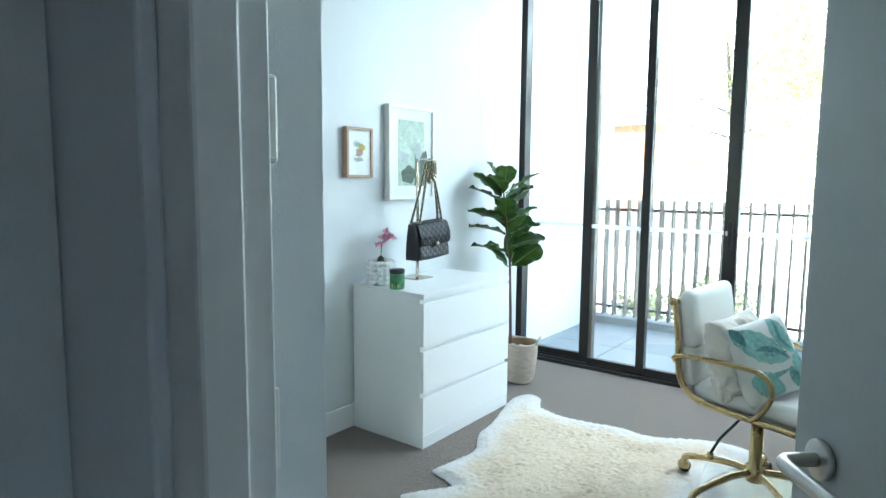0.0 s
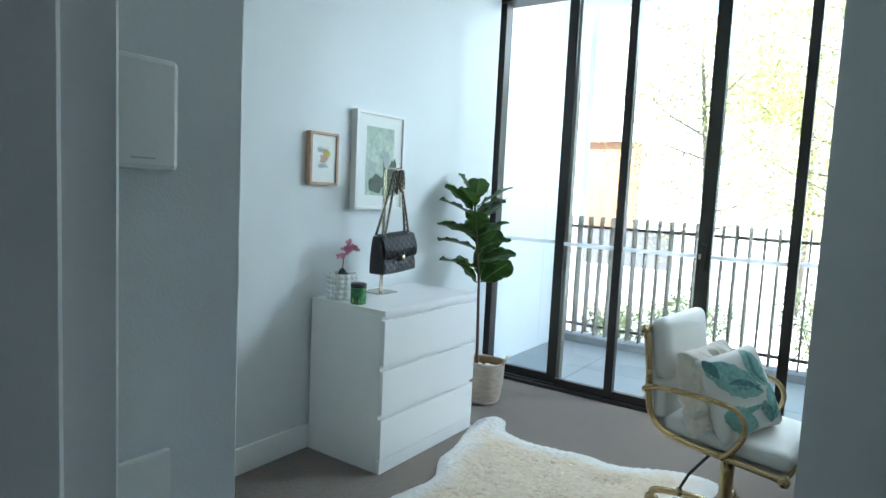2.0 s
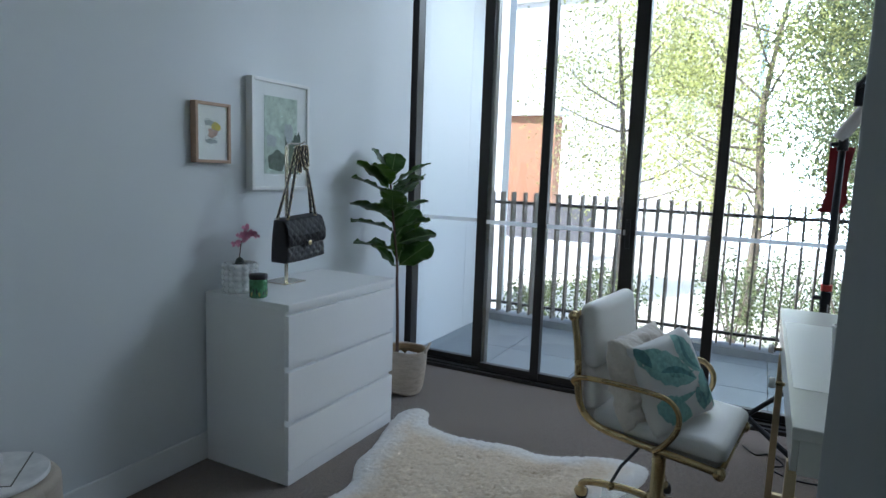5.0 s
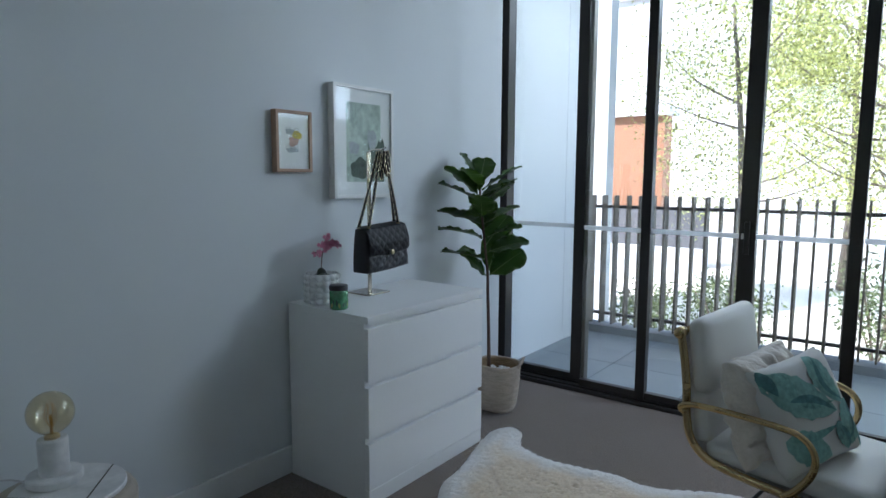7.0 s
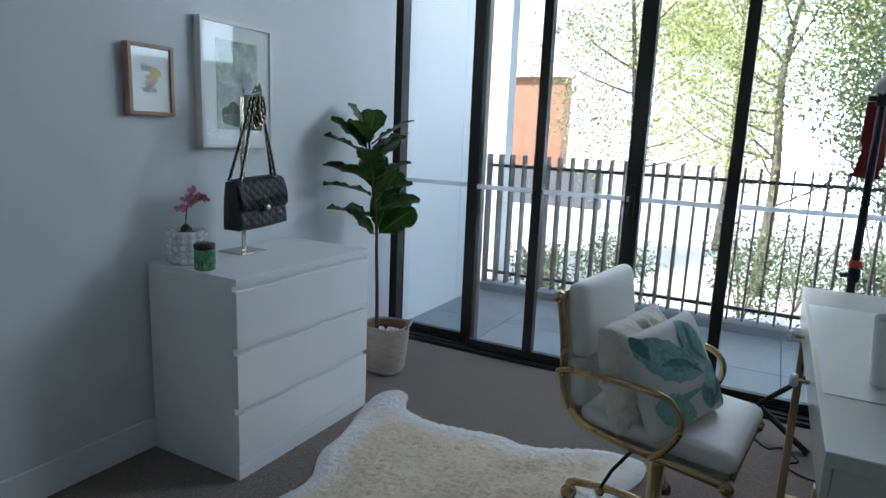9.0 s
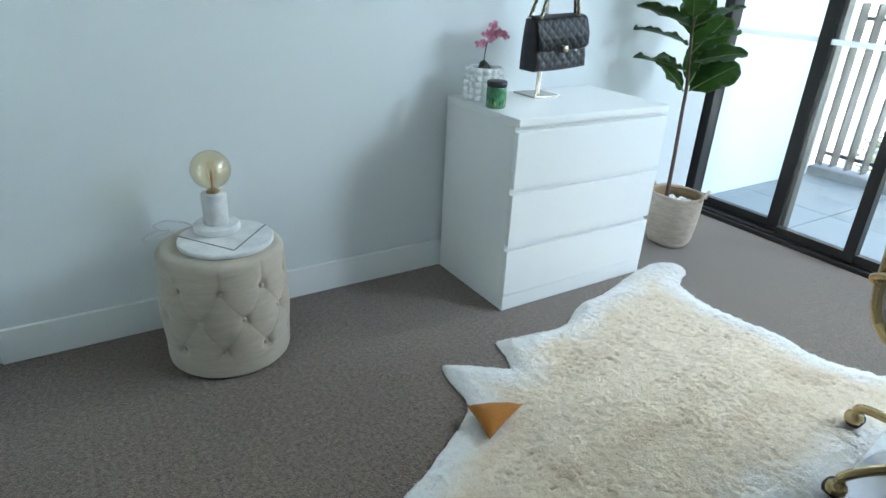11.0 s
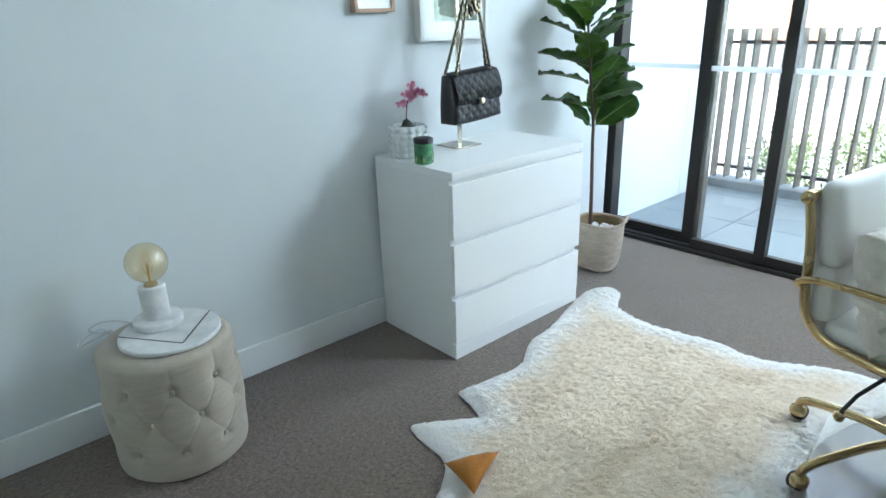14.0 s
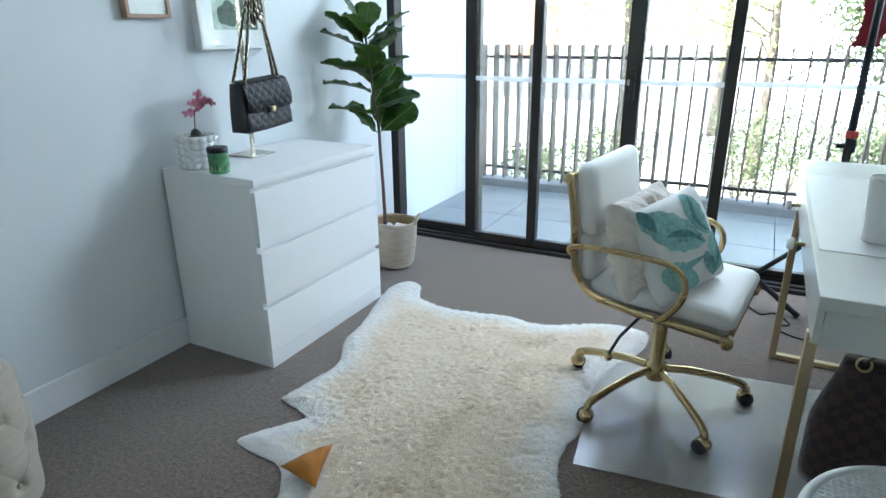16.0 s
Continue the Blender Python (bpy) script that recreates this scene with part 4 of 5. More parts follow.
def make_lamp(x, y, z):
    l = thing("table_lamp", pose(x, y, z), "white marble table lamp with a bare amber globe bulb, unlit", "lamp")
    part("base", lathe([(0, 0), (0.070, 0), (0.074, 0.004), (0.074, 0.022), (0.070, 0.026), (0, 0.026)], 48), MARBLE, l, smooth=False)
    part("column", lathe([(0, 0.026), (0.039, 0.026), (0.040, 0.03), (0.040, 0.128), (0.037, 0.132), (0.022, 0.132), (0.021, 0.118), (0, 0.118)], 40), MARBLE, l)
    part("socket", lathe([(0, 0.119), (0.0205, 0.119), (0.0205, 0.139), (0.015, 0.143), (0, 0.143)], 24), PALEGOLD, l)
    g = []
    c, R = 0.207, 0.0625
    for i in range(25):
        a = -math.pi / 2 + 0.26 + (math.pi - 0.26) * i / 24
        g.append((max(R * math.cos(a), 0), c + R * math.sin(a)))
    g = [(0.014, 0.141)] + g
    inner = [(max(r - 0.0009, 0), zc - (0.0009 if zc > c else -0.0009)) for r, zc in reversed(g)]
    part("bulb", lathe(g + inner[:-1], 40), AMBER, l, "amber glass globe bulb", True)
    bm = tube([(0, 0, 0.142), (0, 0, 0.20)], 0.004, 8)
    for k in range(6):
        a = k * math.pi / 3
        tube(rounded([(0.004 * math.cos(a), 0.004 * math.sin(a), 0.165), (0.016 * math.cos(a), 0.016 * math.sin(a), 0.195), (0.008 * math.cos(a + 0.5), 0.008 * math.sin(a + 0.5), 0.235)], 4), 0.0009, 4, bm)
    part("filament", bm, FILAMENT, l)
    cord = [(-0.03, -0.065, 0.010), (-0.035, -0.10, 0.030), (-0.045, -0.15, 0.040), (-0.06, -0.185, 0.022), (-0.055, -0.16, 0.004), (-0.045, -0.125, 0.003), (-0.05, -0.165, -0.006), (-0.06, -0.205, -0.022), (-0.075, -0.222, -0.028), (-0.10, -0.205, -0.024), (-0.125, -0.165, -0.02), (-0.17, -0.12, -0.05), (-0.186, -0.06, -0.20), (-0.188, -0.05, -0.42)]
    part("cord", tube(rounded(cord, 6), 0.0025, 6), CORD, l, "grey cord")
    return l


make_lamp(0.200, -1.004, OH + 0.016)

# ---- hide rug ----
def fur_material():
    """Short faux hide: white towards the rim, warm cream inside, tan tufts; the dye follows the hide's own pattern,
    with shade in the hollows painted in.
    """
    m = material("cream_hide_fur", (0.7, 0.6, 0.45), 0.95, vary=0.10, scale=60, fine=300, bump=0.004, bump_scale=120, spec=0.1, sheen=0.35)
    nd, lk, p = nodes_of(m)
    at = nd.new("ShaderNodeAttribute")
    at.attribute_name = "dye_and_shade"
    ra = nd.new("ShaderNodeValToRGB")
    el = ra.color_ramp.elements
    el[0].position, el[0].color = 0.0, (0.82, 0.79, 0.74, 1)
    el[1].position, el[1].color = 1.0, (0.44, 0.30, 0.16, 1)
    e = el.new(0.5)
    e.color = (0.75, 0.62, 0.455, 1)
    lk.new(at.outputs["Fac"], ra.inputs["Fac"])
    scale = [n for n in nd if n.type == 'VECT_MATH'][0]
    lk.new(ra.outputs["Color"], scale.inputs[0])
    return m


FUR = fur_material()
OUTLINE = [(0.53, 1.03), (0.62, 1.0), (0.70, 0.86), (0.86, 0.815), (1.04, 0.835), (1.17, 0.865), (1.30, 0.845), (1.42, 0.88), (1.575, 0.97), (1.70, 1.0), (1.80, 0.96),
           (1.80, 0.80), (1.72, 0.60), (1.695, 0.40), (1.72, 0.15), (1.70, -0.02), (1.76, -0.20), (1.86, -0.36), (1.83, -0.52), (1.72, -0.62), (1.70, -0.85), (1.66, -1.08), (1.50, -1.20), (1.32, -1.12),
           (1.20, -0.90), (1.12, -0.74), (1.03, -0.58), (0.93, -0.455), (0.80, -0.44), (0.715, -0.42), (0.735, -0.365), (0.80, -0.27), (0.835, -0.215), (0.77, -0.185), (0.69, -0.165), (0.68, -0.13),
           (0.70, 0.0), (0.715, 0.12), (0.675, 0.22), (0.615, 0.32), (0.60, 0.47), (0.54, 0.68), (0.50, 0.82), (0.485, 0.95)]


def inside(x, y, poly):
    x0, y0 = poly[:, 0], poly[:, 1]
    x1, y1 = np.roll(x0, -1), np.roll(y0, -1)
    over = (y0 > y) != (y1 > y)
    return bool(np.count_nonzero(x < ((x1 - x0) * (y - y0))[over] / (y1 - y0)[over] + x0[over]) % 2)


def make_rug():
    rug = thing("hide_rug", pose(0, 0, 0), "cream hide-shaped shaggy rug on the carpet", "rug")
    poly = [(p.x, p.y) for p in rounded([(a, b, 0) for a, b in OUTLINE], 4, closed=True)]
    poly = [(x + 0.008 * noise.noise(Vector((x * 25, y * 25, 1))), y + 0.008 * noise.noise(Vector((x * 25, y * 25, 9)))) for x, y in poly]
    P = np.array(poly)

    def edge(x, y):
        return float(np.min(np.hypot(P[:, 0] - x, P[:, 1] - y)))

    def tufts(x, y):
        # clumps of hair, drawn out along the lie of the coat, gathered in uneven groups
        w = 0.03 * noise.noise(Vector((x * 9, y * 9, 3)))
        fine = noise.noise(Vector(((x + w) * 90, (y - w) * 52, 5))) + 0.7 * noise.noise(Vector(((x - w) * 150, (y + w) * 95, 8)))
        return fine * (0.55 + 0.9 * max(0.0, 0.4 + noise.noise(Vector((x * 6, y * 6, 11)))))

    def height(x, y, e):
        return 0.006 + 0.012 * min(1, e / 0.05) + (0.003 * noise.noise(Vector((x * 9, y * 9, 2))) + 0.0064 * tufts(x, y)) * min(1, e / 0.04)

    def dye_and_shade(x, y, e):
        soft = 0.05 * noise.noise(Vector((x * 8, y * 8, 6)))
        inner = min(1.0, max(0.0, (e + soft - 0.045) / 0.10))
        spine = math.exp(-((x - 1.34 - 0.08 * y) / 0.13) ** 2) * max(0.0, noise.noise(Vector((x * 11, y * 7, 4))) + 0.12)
        # hollows go darker: tan under-fur plus the shade between tufts, painted in
        hollow_shade = max(0.0, -tufts(x, y) - 0.2)
        return 0.5 * inner + inner * (0.26 * spine + 0.55 * hollow_shade)
    bm = bmesh.new()
    dl = bm.verts.layers.float.new("dye_and_shade")
    outer = [bm.verts.new((x, y, 0.004)) for x, y in poly]
    low = [bm.verts.new((x, y, 0.001)) for x, y in poly]
    step = 0.009
    rows = {}
    for i in range(int(1.5 / step)):
        for j in range(int(2.4 / step)):
            x, y = 0.45 + i * step, -1.25 + j * step
            if inside(x, y, P):
                e = edge(x, y)
                if e > 0.010:
                    v = bm.verts.new((x, y, height(x, y, e)))
                    v[dl] = dye_and_shade(x, y, e)
                    rows[i, j] = v
    for (i, j), v in rows.items():
        q = [rows.get((i + a, j + b)) for a, b in ((0, 0), (1, 0), (1, 1), (0, 1))]
        if all(q):
            bm.faces.new(q)
    # border strip: the outline is joined to the grid's rim by a fill
    for a in range(len(outer)):
        b = (a + 1) % len(outer)
        bm.faces.new((low[a], low[b], outer[b], outer[a]))
    bm.edges.ensure_lookup_table()
    lows = set(low)
    rim = [e for e in bm.edges if len(e.link_faces) == 1 and not (e.verts[0] in lows and e.verts[1] in lows)]
    bmesh.ops.triangle_fill(bm, edges=rim, use_beauty=True)
    bmesh.ops.recalc_face_normals(bm, faces=list(bm.faces))
    part("hide", bm, FUR, rug, smooth=True)
    # fur: short locks that lie along the coat
    rng = random.Random(12)
    vs, fs, dv = [], [], []
    made = 0
    while made < 52000:
        if made % 4 == 0:
            k = rng.randrange(len(poly))
            x, y = poly[k][0] + rng.gauss(0, 0.035), poly[k][1] + rng.gauss(0, 0.035)
        else:
            x, y = rng.uniform(0.46, 1.9), rng.uniform(-1.22, 1.05)
        if not inside(x, y, P):
            continue
        e = edge(x, y)
        z = height(x, y, e) - 0.002
        a = -0.5 + rng.gauss(0, 0.45) + 1.6 * noise.noise(Vector((x * 5, y * 5, 7)))
        ln = rng.uniform(0.009, 0.020)
        if e < 0.03:
            ln *= 0.55
        w = rng.uniform(0.0010, 0.0024)
        c, s = math.cos(a), math.sin(a)
        up = rng.uniform(0.0015, 0.0045)
        b0 = len(vs)
        vs += [(x - s * w, y + c * w, z), (x + s * w, y - c * w, z), (x + c * ln * 0.6 + s * w * 0.7, y + s * ln * 0.6 - c * w * 0.7, z + up), (x + c * ln * 0.6 - s * w * 0.7, y + s * ln * 0.6 + c * w * 0.7, z + up), (x + c * ln, y + s * ln, z + up * 0.8)]
        fs += [(b0, b0 + 1, b0 + 2, b0 + 3), (b0 + 3, b0 + 2, b0 + 4)]
        dv += [max(0.0, dye_and_shade(x, y, e) + rng.gauss(0, 0.10))] * 5
        made += 1
    me = bpy.data.meshes.new("fur")
    me.from_pydata(vs, [], fs)
    me.materials.append(FUR)
    me.attributes.new("dye_and_shade", 'FLOAT', 'POINT').data.foreach_set("value", dv)
    nr = random.Random(2)
    me.normals_split_custom_set_from_vertices([Vector((nr.gauss(0, 0.28), nr.gauss(0, 0.28), 1)).normalized() for _ in vs])
    o = new("fur", me)
    o.parent = rug
    tagged(o, "short cream fur, white at the rim", kind="stuff")
    return rug


make_rug()

# plush toy on the rug
ORANGE = material("orange_plush", (0.44, 0.165, 0.018), 0.95, vary=0.15, scale=14, fine=200, bump=0.003, bump_scale=160, sheen=0.12)
corners = [Vector((0.955, -0.480, 0)), Vector((1.043, -0.330, 0)), Vector((1.112, -0.507, 0))]
mid = sum(corners, Vector()) / 3
bm = bmesh.new()
n = 14
for s in (1, -1):
    g = {}
    for i in range(n + 1):
        for j in range(n + 1 - i):
            a, b = i / n, j / n
            c = 1 - a - b
            p = corners[0] * a + corners[1] * b + corners[2] * c
            rim = min(a, b, c)
            pull = 0.10 * (1 - rim * 3) * (1 - max(a, b, c)) * 1.5
            p = p.lerp(mid, pull)
            h = (max(0.0, a * b * c * 27)) ** 0.42
            p.z = 0.048 + s * 0.026 * h + (0.004 * noise.noise(p * 28) if h > 0 else 0) + 0.010 * b
            g[i, j] = bm.verts.new(p - mid)
    for i in range(n):
        for j in range(n - i):
            q = [g[i, j], g[i + 1, j], g[i, j + 1]]
            bm.faces.new(q if s > 0 else q[::-1])
            if i + j < n - 1:
                q = [g[i + 1, j], g[i + 1, j + 1], g[i, j + 1]]
                bm.faces.new(q if s > 0 else q[::-1])
bmesh.ops.remove_doubles(bm, verts=list(bm.verts), dist=0.0004)
bmesh.ops.recalc_face_normals(bm, faces=list(bm.faces))
link_toy = link_mesh("plush_toy", bm, ORANGE, None, "", True)
link_toy.matrix_world = pose(mid.x + 0.012, mid.y - 0.010, -0.004)
tagged(link_toy, "orange triangular plush toy lying on the rug", "toy")

# ---- chair mat ----
MATPL = pane_material("clear_vinyl", (0.97, 0.97, 0.95), 0.75, 0.06)
nd = MATPL.node_tree.nodes
nd["Glossy BSDF"].inputs["Roughness"].default_value = 0.20
# faintly milky
_lk = MATPL.node_tree.links
_d = nd.new("ShaderNodeBsdfDiffuse")
_d.inputs["Color"].default_value = (0.80, 0.79, 0.73, 1)
_m = nd.new("ShaderNodeMixShader")
_m.inputs[0].default_value = 0.20
_lk.new(nd["Mix Shader"].outputs[0], _m.inputs[1])
_lk.new(_d.outputs[0], _m.inputs[2])
_lk.new(_m.outputs[0], nd["Material Output"].inputs["Surface"])
cm = thing("chair_mat", pose(2.106, 0.344, 0.010, 0, 0, 7.0), "clear vinyl chair mat on carpet and rug", "mat")
bm = box(-0.40, 0.42, -0.35, 0.37, 0.012, 0.0145, 0.0008, 1)
part("sheet", bm, MATPL, cm).visible_shadow = False

# ---- office chair ----
WLEATHER = material("white_leather", (0.80, 0.79, 0.74), 0.42, vary=0.02, scale=14, fine=400, bump=0.0005)
MESHW = material("white_sling", (0.74, 0.73, 0.69), 0.7, vary=0.04, fine=300)


def rounded_pad(w, d, h, bevel):
    """A padded slab with fully rounded rims and a slightly domed face."""
    b = box(-w / 2, w / 2, -d / 2, d / 2, -h / 2, h / 2)
    bmesh.ops.subdivide_edges(b, edges=list(b.edges), cuts=15, use_grid_fill=True)
    half = Vector((w / 2, d / 2, h / 2))
    for v in b.verts:
        core = Vector([max(-(half[i] - bevel), min(half[i] - bevel, v.co[i] * (1 + 0.0))) for i in range(3)])
        out = v.co - core
        p = core + out.normalized() * bevel if out.length > 1e-6 else v.co
        u, q = min(1, abs(p.x) / half.x), min(1, abs(p.y) / half.y)
        p.z += math.copysign(0.010 * (1 - u ** 2) * (1 - q ** 2), p.z) if abs(p.z) > h * 0.3 else 0
        v.co = p
    return b


def make_chair():
    c = thing("office_chair", pose(1.905, 0.447, 0.014, 0, 0, -7.0) @ Matrix.Diagonal((0.965, 0.965, 0.995, 1)), "white leather soft-pad office chair with brass frame", "chair")
    # star base, five legs with castors
    part("column", lathe([(0, 0.085), (0.032, 0.085), (0.036, 0.10), (0.036, 0.15), (0.026, 0.155), (0.026, 0.36), (0, 0.36)], 24), GOLD, c, smooth=True)
    for k in range(5):
        a = radians(27 + 72 * k)
        ca, sa = math.cos(a), math.sin(a)
        pts = rounded([(0.03 * ca, 0.03 * sa, 0.125), (0.12 * ca, 0.12 * sa, 0.122), (0.22 * ca, 0.22 * sa, 0.105), (0.29 * ca, 0.29 * sa, 0.088), (0.322 * ca, 0.322 * sa, 0.072), (0.328 * ca, 0.328 * sa, 0.052)], 4)
        leg = part("leg", tube(pts, 0.0128, 10, flat=1.15), GOLD, c, smooth=True)
        cas = part("castor", moved(cyl(0, 0, -0.021, 0.021, 0.0255, 20, bevel=0.006), pose(0.328 * ca + 0.01 * sa, 0.328 * sa - 0.01 * ca, 0.0255, 90, 0, 40 + k * 75)), BLACK, leg, "black castor wheel", True)
        part("castor_hood", moved(lathe([(0.026, 0.0), (0.0285, 0.012), (0.024, 0.024), (0.012, 0.032), (0.008, 0.036), (0, 0.036)], 20), pose(0.328 * ca, 0.328 * sa, 0.024)), GOLD, leg, smooth=True)
    part("mechanism", box(-0.07, 0.09, -0.055, 0.055, 0.36, 0.405, 0.008), BLACK, c)
    part("tilt_knob", moved(cyl(0, 0, 0, 0.05, 0.028, 20, bevel=0.004), pose(0.17, 0.05, 0.345)), BLACK, c)
    lev = part("lever", tube([(-0.04, -0.06, 0.37), (-0.11, -0.12, 0.27), (-0.135, -0.14, 0.21)], 0.006, 8), BLACK, c)
    part("lever_knob", lathe([(0, 0.18), (0.012, 0.183), (0.016, 0.195), (0.012, 0.208), (0, 0.212)], 14, centre=(-0.137, -0.142)), GOLD, lev, smooth=True)
    # side frames: seat rail, bend, back rail
    prof = rounded([(0.255, 0.405), (0.20, 0.412), (0.05, 0.425), (-0.10, 0.440), (-0.185, 0.462), (-0.235, 0.510), (-0.252, 0.580), (-0.256, 0.66), (-0.266, 0.75), (-0.283, 0.838)], 5)
    HALF = 0.245
    for s in (-1, 1):
        pts = [(p.x, s * HALF, p.y) for p in [Vector((q[0], q[1], 0)) for q in prof]]
        fr = part("side_frame", tube(pts, 0.0085, 10, flat=1.6), GOLD, c, "brass side frame", True)
        for q, r in ((pts[0], 0.019), (pts[-1], 0.018)):
            part("end_cap", moved(cyl(0, 0, -0.018, 0.018, r, 20, bevel=0.003), pose(q[0], q[1], q[2], 90)), GOLD, fr, smooth=True)
        arm = [(-0.252, s * (HALF + 0.014), 0.594), (-0.262, s * (HALF + 0.02), 0.61), (-0.22, s * (HALF + 0.028), 0.628), (-0.12, s * (HALF + 0.03), 0.632), (0.02, s * (HALF + 0.03), 0.628), (0.085, s * (HALF + 0.03), 0.615),
               (0.118, s * (HALF + 0.03), 0.575), (0.115, s * (HALF + 0.028), 0.52), (0.075, s * (HALF + 0.02), 0.455), (0.04, s * (HALF + 0.012), 0.425)]
        part("armrest", tube(rounded(arm, 6), 0.0088, 12, flat=1.3), GOLD, c, "brass loop armrest", True)
    part("cross_bar", tube([(-0.283, -HALF, 0.838), (-0.283, HALF, 0.838)], 0.009, 10), GOLD, c, smooth=True)
    part("cross_bar", tube([(0.255, -HALF, 0.405), (0.255, HALF, 0.405)], 0.009, 10), GOLD, c, smooth=True)
    # sling behind the pads
    bm = bmesh.new()
    rows = []
    for q in prof:
        rows.append([bm.verts.new((q.x + (0.004 if q.y > 0.5 else 0), y, q.y + (0.004 if q.y < 0.5 else 0))) for y in (-HALF + 0.01, -0.08, 0.08, HALF - 0.01)])
    for a, b in zip(rows, rows[1:]):
        for k in range(3):
            bm.faces.new((a[k], a[k + 1], b[k + 1], b[k]))
    bmesh.ops.solidify(bm, geom=list(bm.faces), thickness=0.006)
    part("sling", bm, MESHW, c, smooth=True)
    p = part("seat_pad", rounded_pad(0.47, 0.465, 0.066, 0.030), WLEATHER, c, "white leather seat cushion", True)
    p.matrix_basis = pose(0.035, 0, 0.468, 0, 3.0, 0)
    p = part("lumbar_pad", rounded_pad(0.165, 0.46, 0.06, 0.028), WLEATHER, c, "white leather lumbar pad", True)
    p.matrix_basis = pose(-0.214, 0, 0.575, 0, 86, 0)
    p = part("back_pad", rounded_pad(0.235, 0.465, 0.066, 0.030), WLEATHER, c, "white leather back pad", True)
    p.matrix_basis = pose(-0.228, 0, 0.765, 0, 82, 0)
    return c


make_chair()

# cushions on the chair
FLEECE = material("cream_fleece", (0.80, 0.73, 0.63), 0.95, vary=0.08, scale=20, fine=120, bump=0.012, bump_scale=48, sheen=0.5)
bm = cushion(0.325, 0.335, 0.125, n=48, puff=1.0, seed=3, lumps=0.022)
cu = link_mesh("fleece_cushion", bm, FLEECE, None, "", True)
cu.matrix_world = pose(1.828, 0.355, 0.642, 0, 78, -16) @ pose(0, 0, 0, 0, 0, 3)
tagged(cu, "cream fleece cushion standing on the chair seat", "cushion")


def palm_print():
    """White cotton with broad teal leaves."""
    m = material("teal_leaf_print", (0.78, 0.77, 0.72), 0.9, vary=0.03, scale=10, fine=350, bump=0.0006)
    return m


COTTON = palm_print()
TEAL = material("teal_leaf_dye", (0.22, 0.43, 0.39), 0.9, vary=0.6, scale=16, fine=70)
TEALD = material("deep_teal_dye", (0.12, 0.27, 0.265), 0.9, vary=0.4, scale=20, fine=70)
CS, CH = 0.315, 0.115
bm = cushion(CS, CS, CH, n=26, seed=5)
pc = thing("printed_cushion", Matrix(), "white cotton cushion with teal palm leaves on the chair", "cushion")
part("cover", bm, COTTON, pc, smooth=True)


def on_cushion(u, v, lift):
    t = (max(0.0, 1 - u ** 4) * max(0.0, 1 - v ** 4)) ** (0.5 * 0.75)
    k = 1 - 0.06 * (1 - u * u) * abs(v) ** 3
    k2 = 1 - 0.06 * (1 - v * v) * abs(u) ** 3
    return Vector((u * CS / 2 * k2, v * CS / 2 * k, CH / 2 * t + lift))


def printed_leaf(u0, v0, u1, v1, width, mat, bend=0.0, lift=0.0016):
    bm = bmesh.new()
    a, b = Vector((u0, v0)), Vector((u1, v1))
    d = b - a
    nrm = Vector((-d.y, d.x)).normalized()
    n, rows = 14, []
    for i in range(n + 1):
        t = i / n
        mid = a + d * t + nrm * bend * math.sin(math.pi * t)
        w = width * math.sin(math.pi * min(1, t ** 0.8)) ** 0.8 * (1 + 0.08 * math.sin(i * 2.3)) + 0.004
        rows.append([bm.verts.new(on_cushion(*[max(-0.985, min(0.985, q)) for q in (mid + nrm * w * s)], lift)) for s in (-1, -0.5, 0, 0.5, 1)])
    for p, q in zip(rows, rows[1:]):
        for k in range(4):
            f = (p[k], p[k + 1], q[k + 1], q[k])
            bm.faces.new(f)
    bmesh.ops.recalc_face_normals(bm, faces=list(bm.faces))
    part("leaf_print", bm, mat, pc, smooth=True)


MINT = material("pale_mint_dye", (0.27, 0.50, 0.45), 0.9, vary=0.35, scale=16, fine=70)
for u0, v0, u1, v1, w, m, bd in ((-0.80, -0.98, 0.13, 0.42, 0.37, MINT, -0.06), (-0.95, -0.92, -0.45, -0.80, 0.11, TEALD, 0.0), (-0.72, -0.70, -0.05, 0.44, 0.07, TEAL, -0.26), (-0.30, -0.62, 0.12, 0.38, 0.07, TEALD, 0.12), (-0.86, -0.70, -0.30, -0.40, 0.12, TEAL, 0.05),
                              (-0.97, 0.30, 0.05, 0.67, 0.27, MINT, -0.10), (-0.90, 0.42, 0.0, 0.70, 0.06, TEALD, -0.24), (-0.85, 0.30, -0.05, 0.60, 0.05, TEAL, 0.02),
                              (0.0, 0.86, 0.80, 0.52, 0.30, MINT, 0.0), (0.06, 0.80, 0.70, 0.44, 0.05, TEALD, 0.14), (0.06, 0.88, 0.80, 0.62, 0.05, TEAL, -0.10), (0.42, 0.97, 0.95, 0.90, 0.20, TEAL, 0.0), (0.30, 0.30, 0.86, 0.42, 0.17, TEAL, 0.0), (0.40, 0.36, 0.82, 0.46, 0.05, TEALD, 0.05),
                              (0.32, -0.95, 0.85, -0.05, 0.30, MINT, 0.0), (0.32, -0.90, 0.36, 0.25, 0.07, TEAL, -0.05)):
    printed_leaf(u0, v0, u1, v1, w, m, bd, {TEALD: 0.0042, MINT: 0.0028}.get(m, 0.0035))
pc.matrix_world = pose(1.930, 0.342, 0.645, 0, 66, -30) @ pose(0, 0, 0, 0, 0, 8)

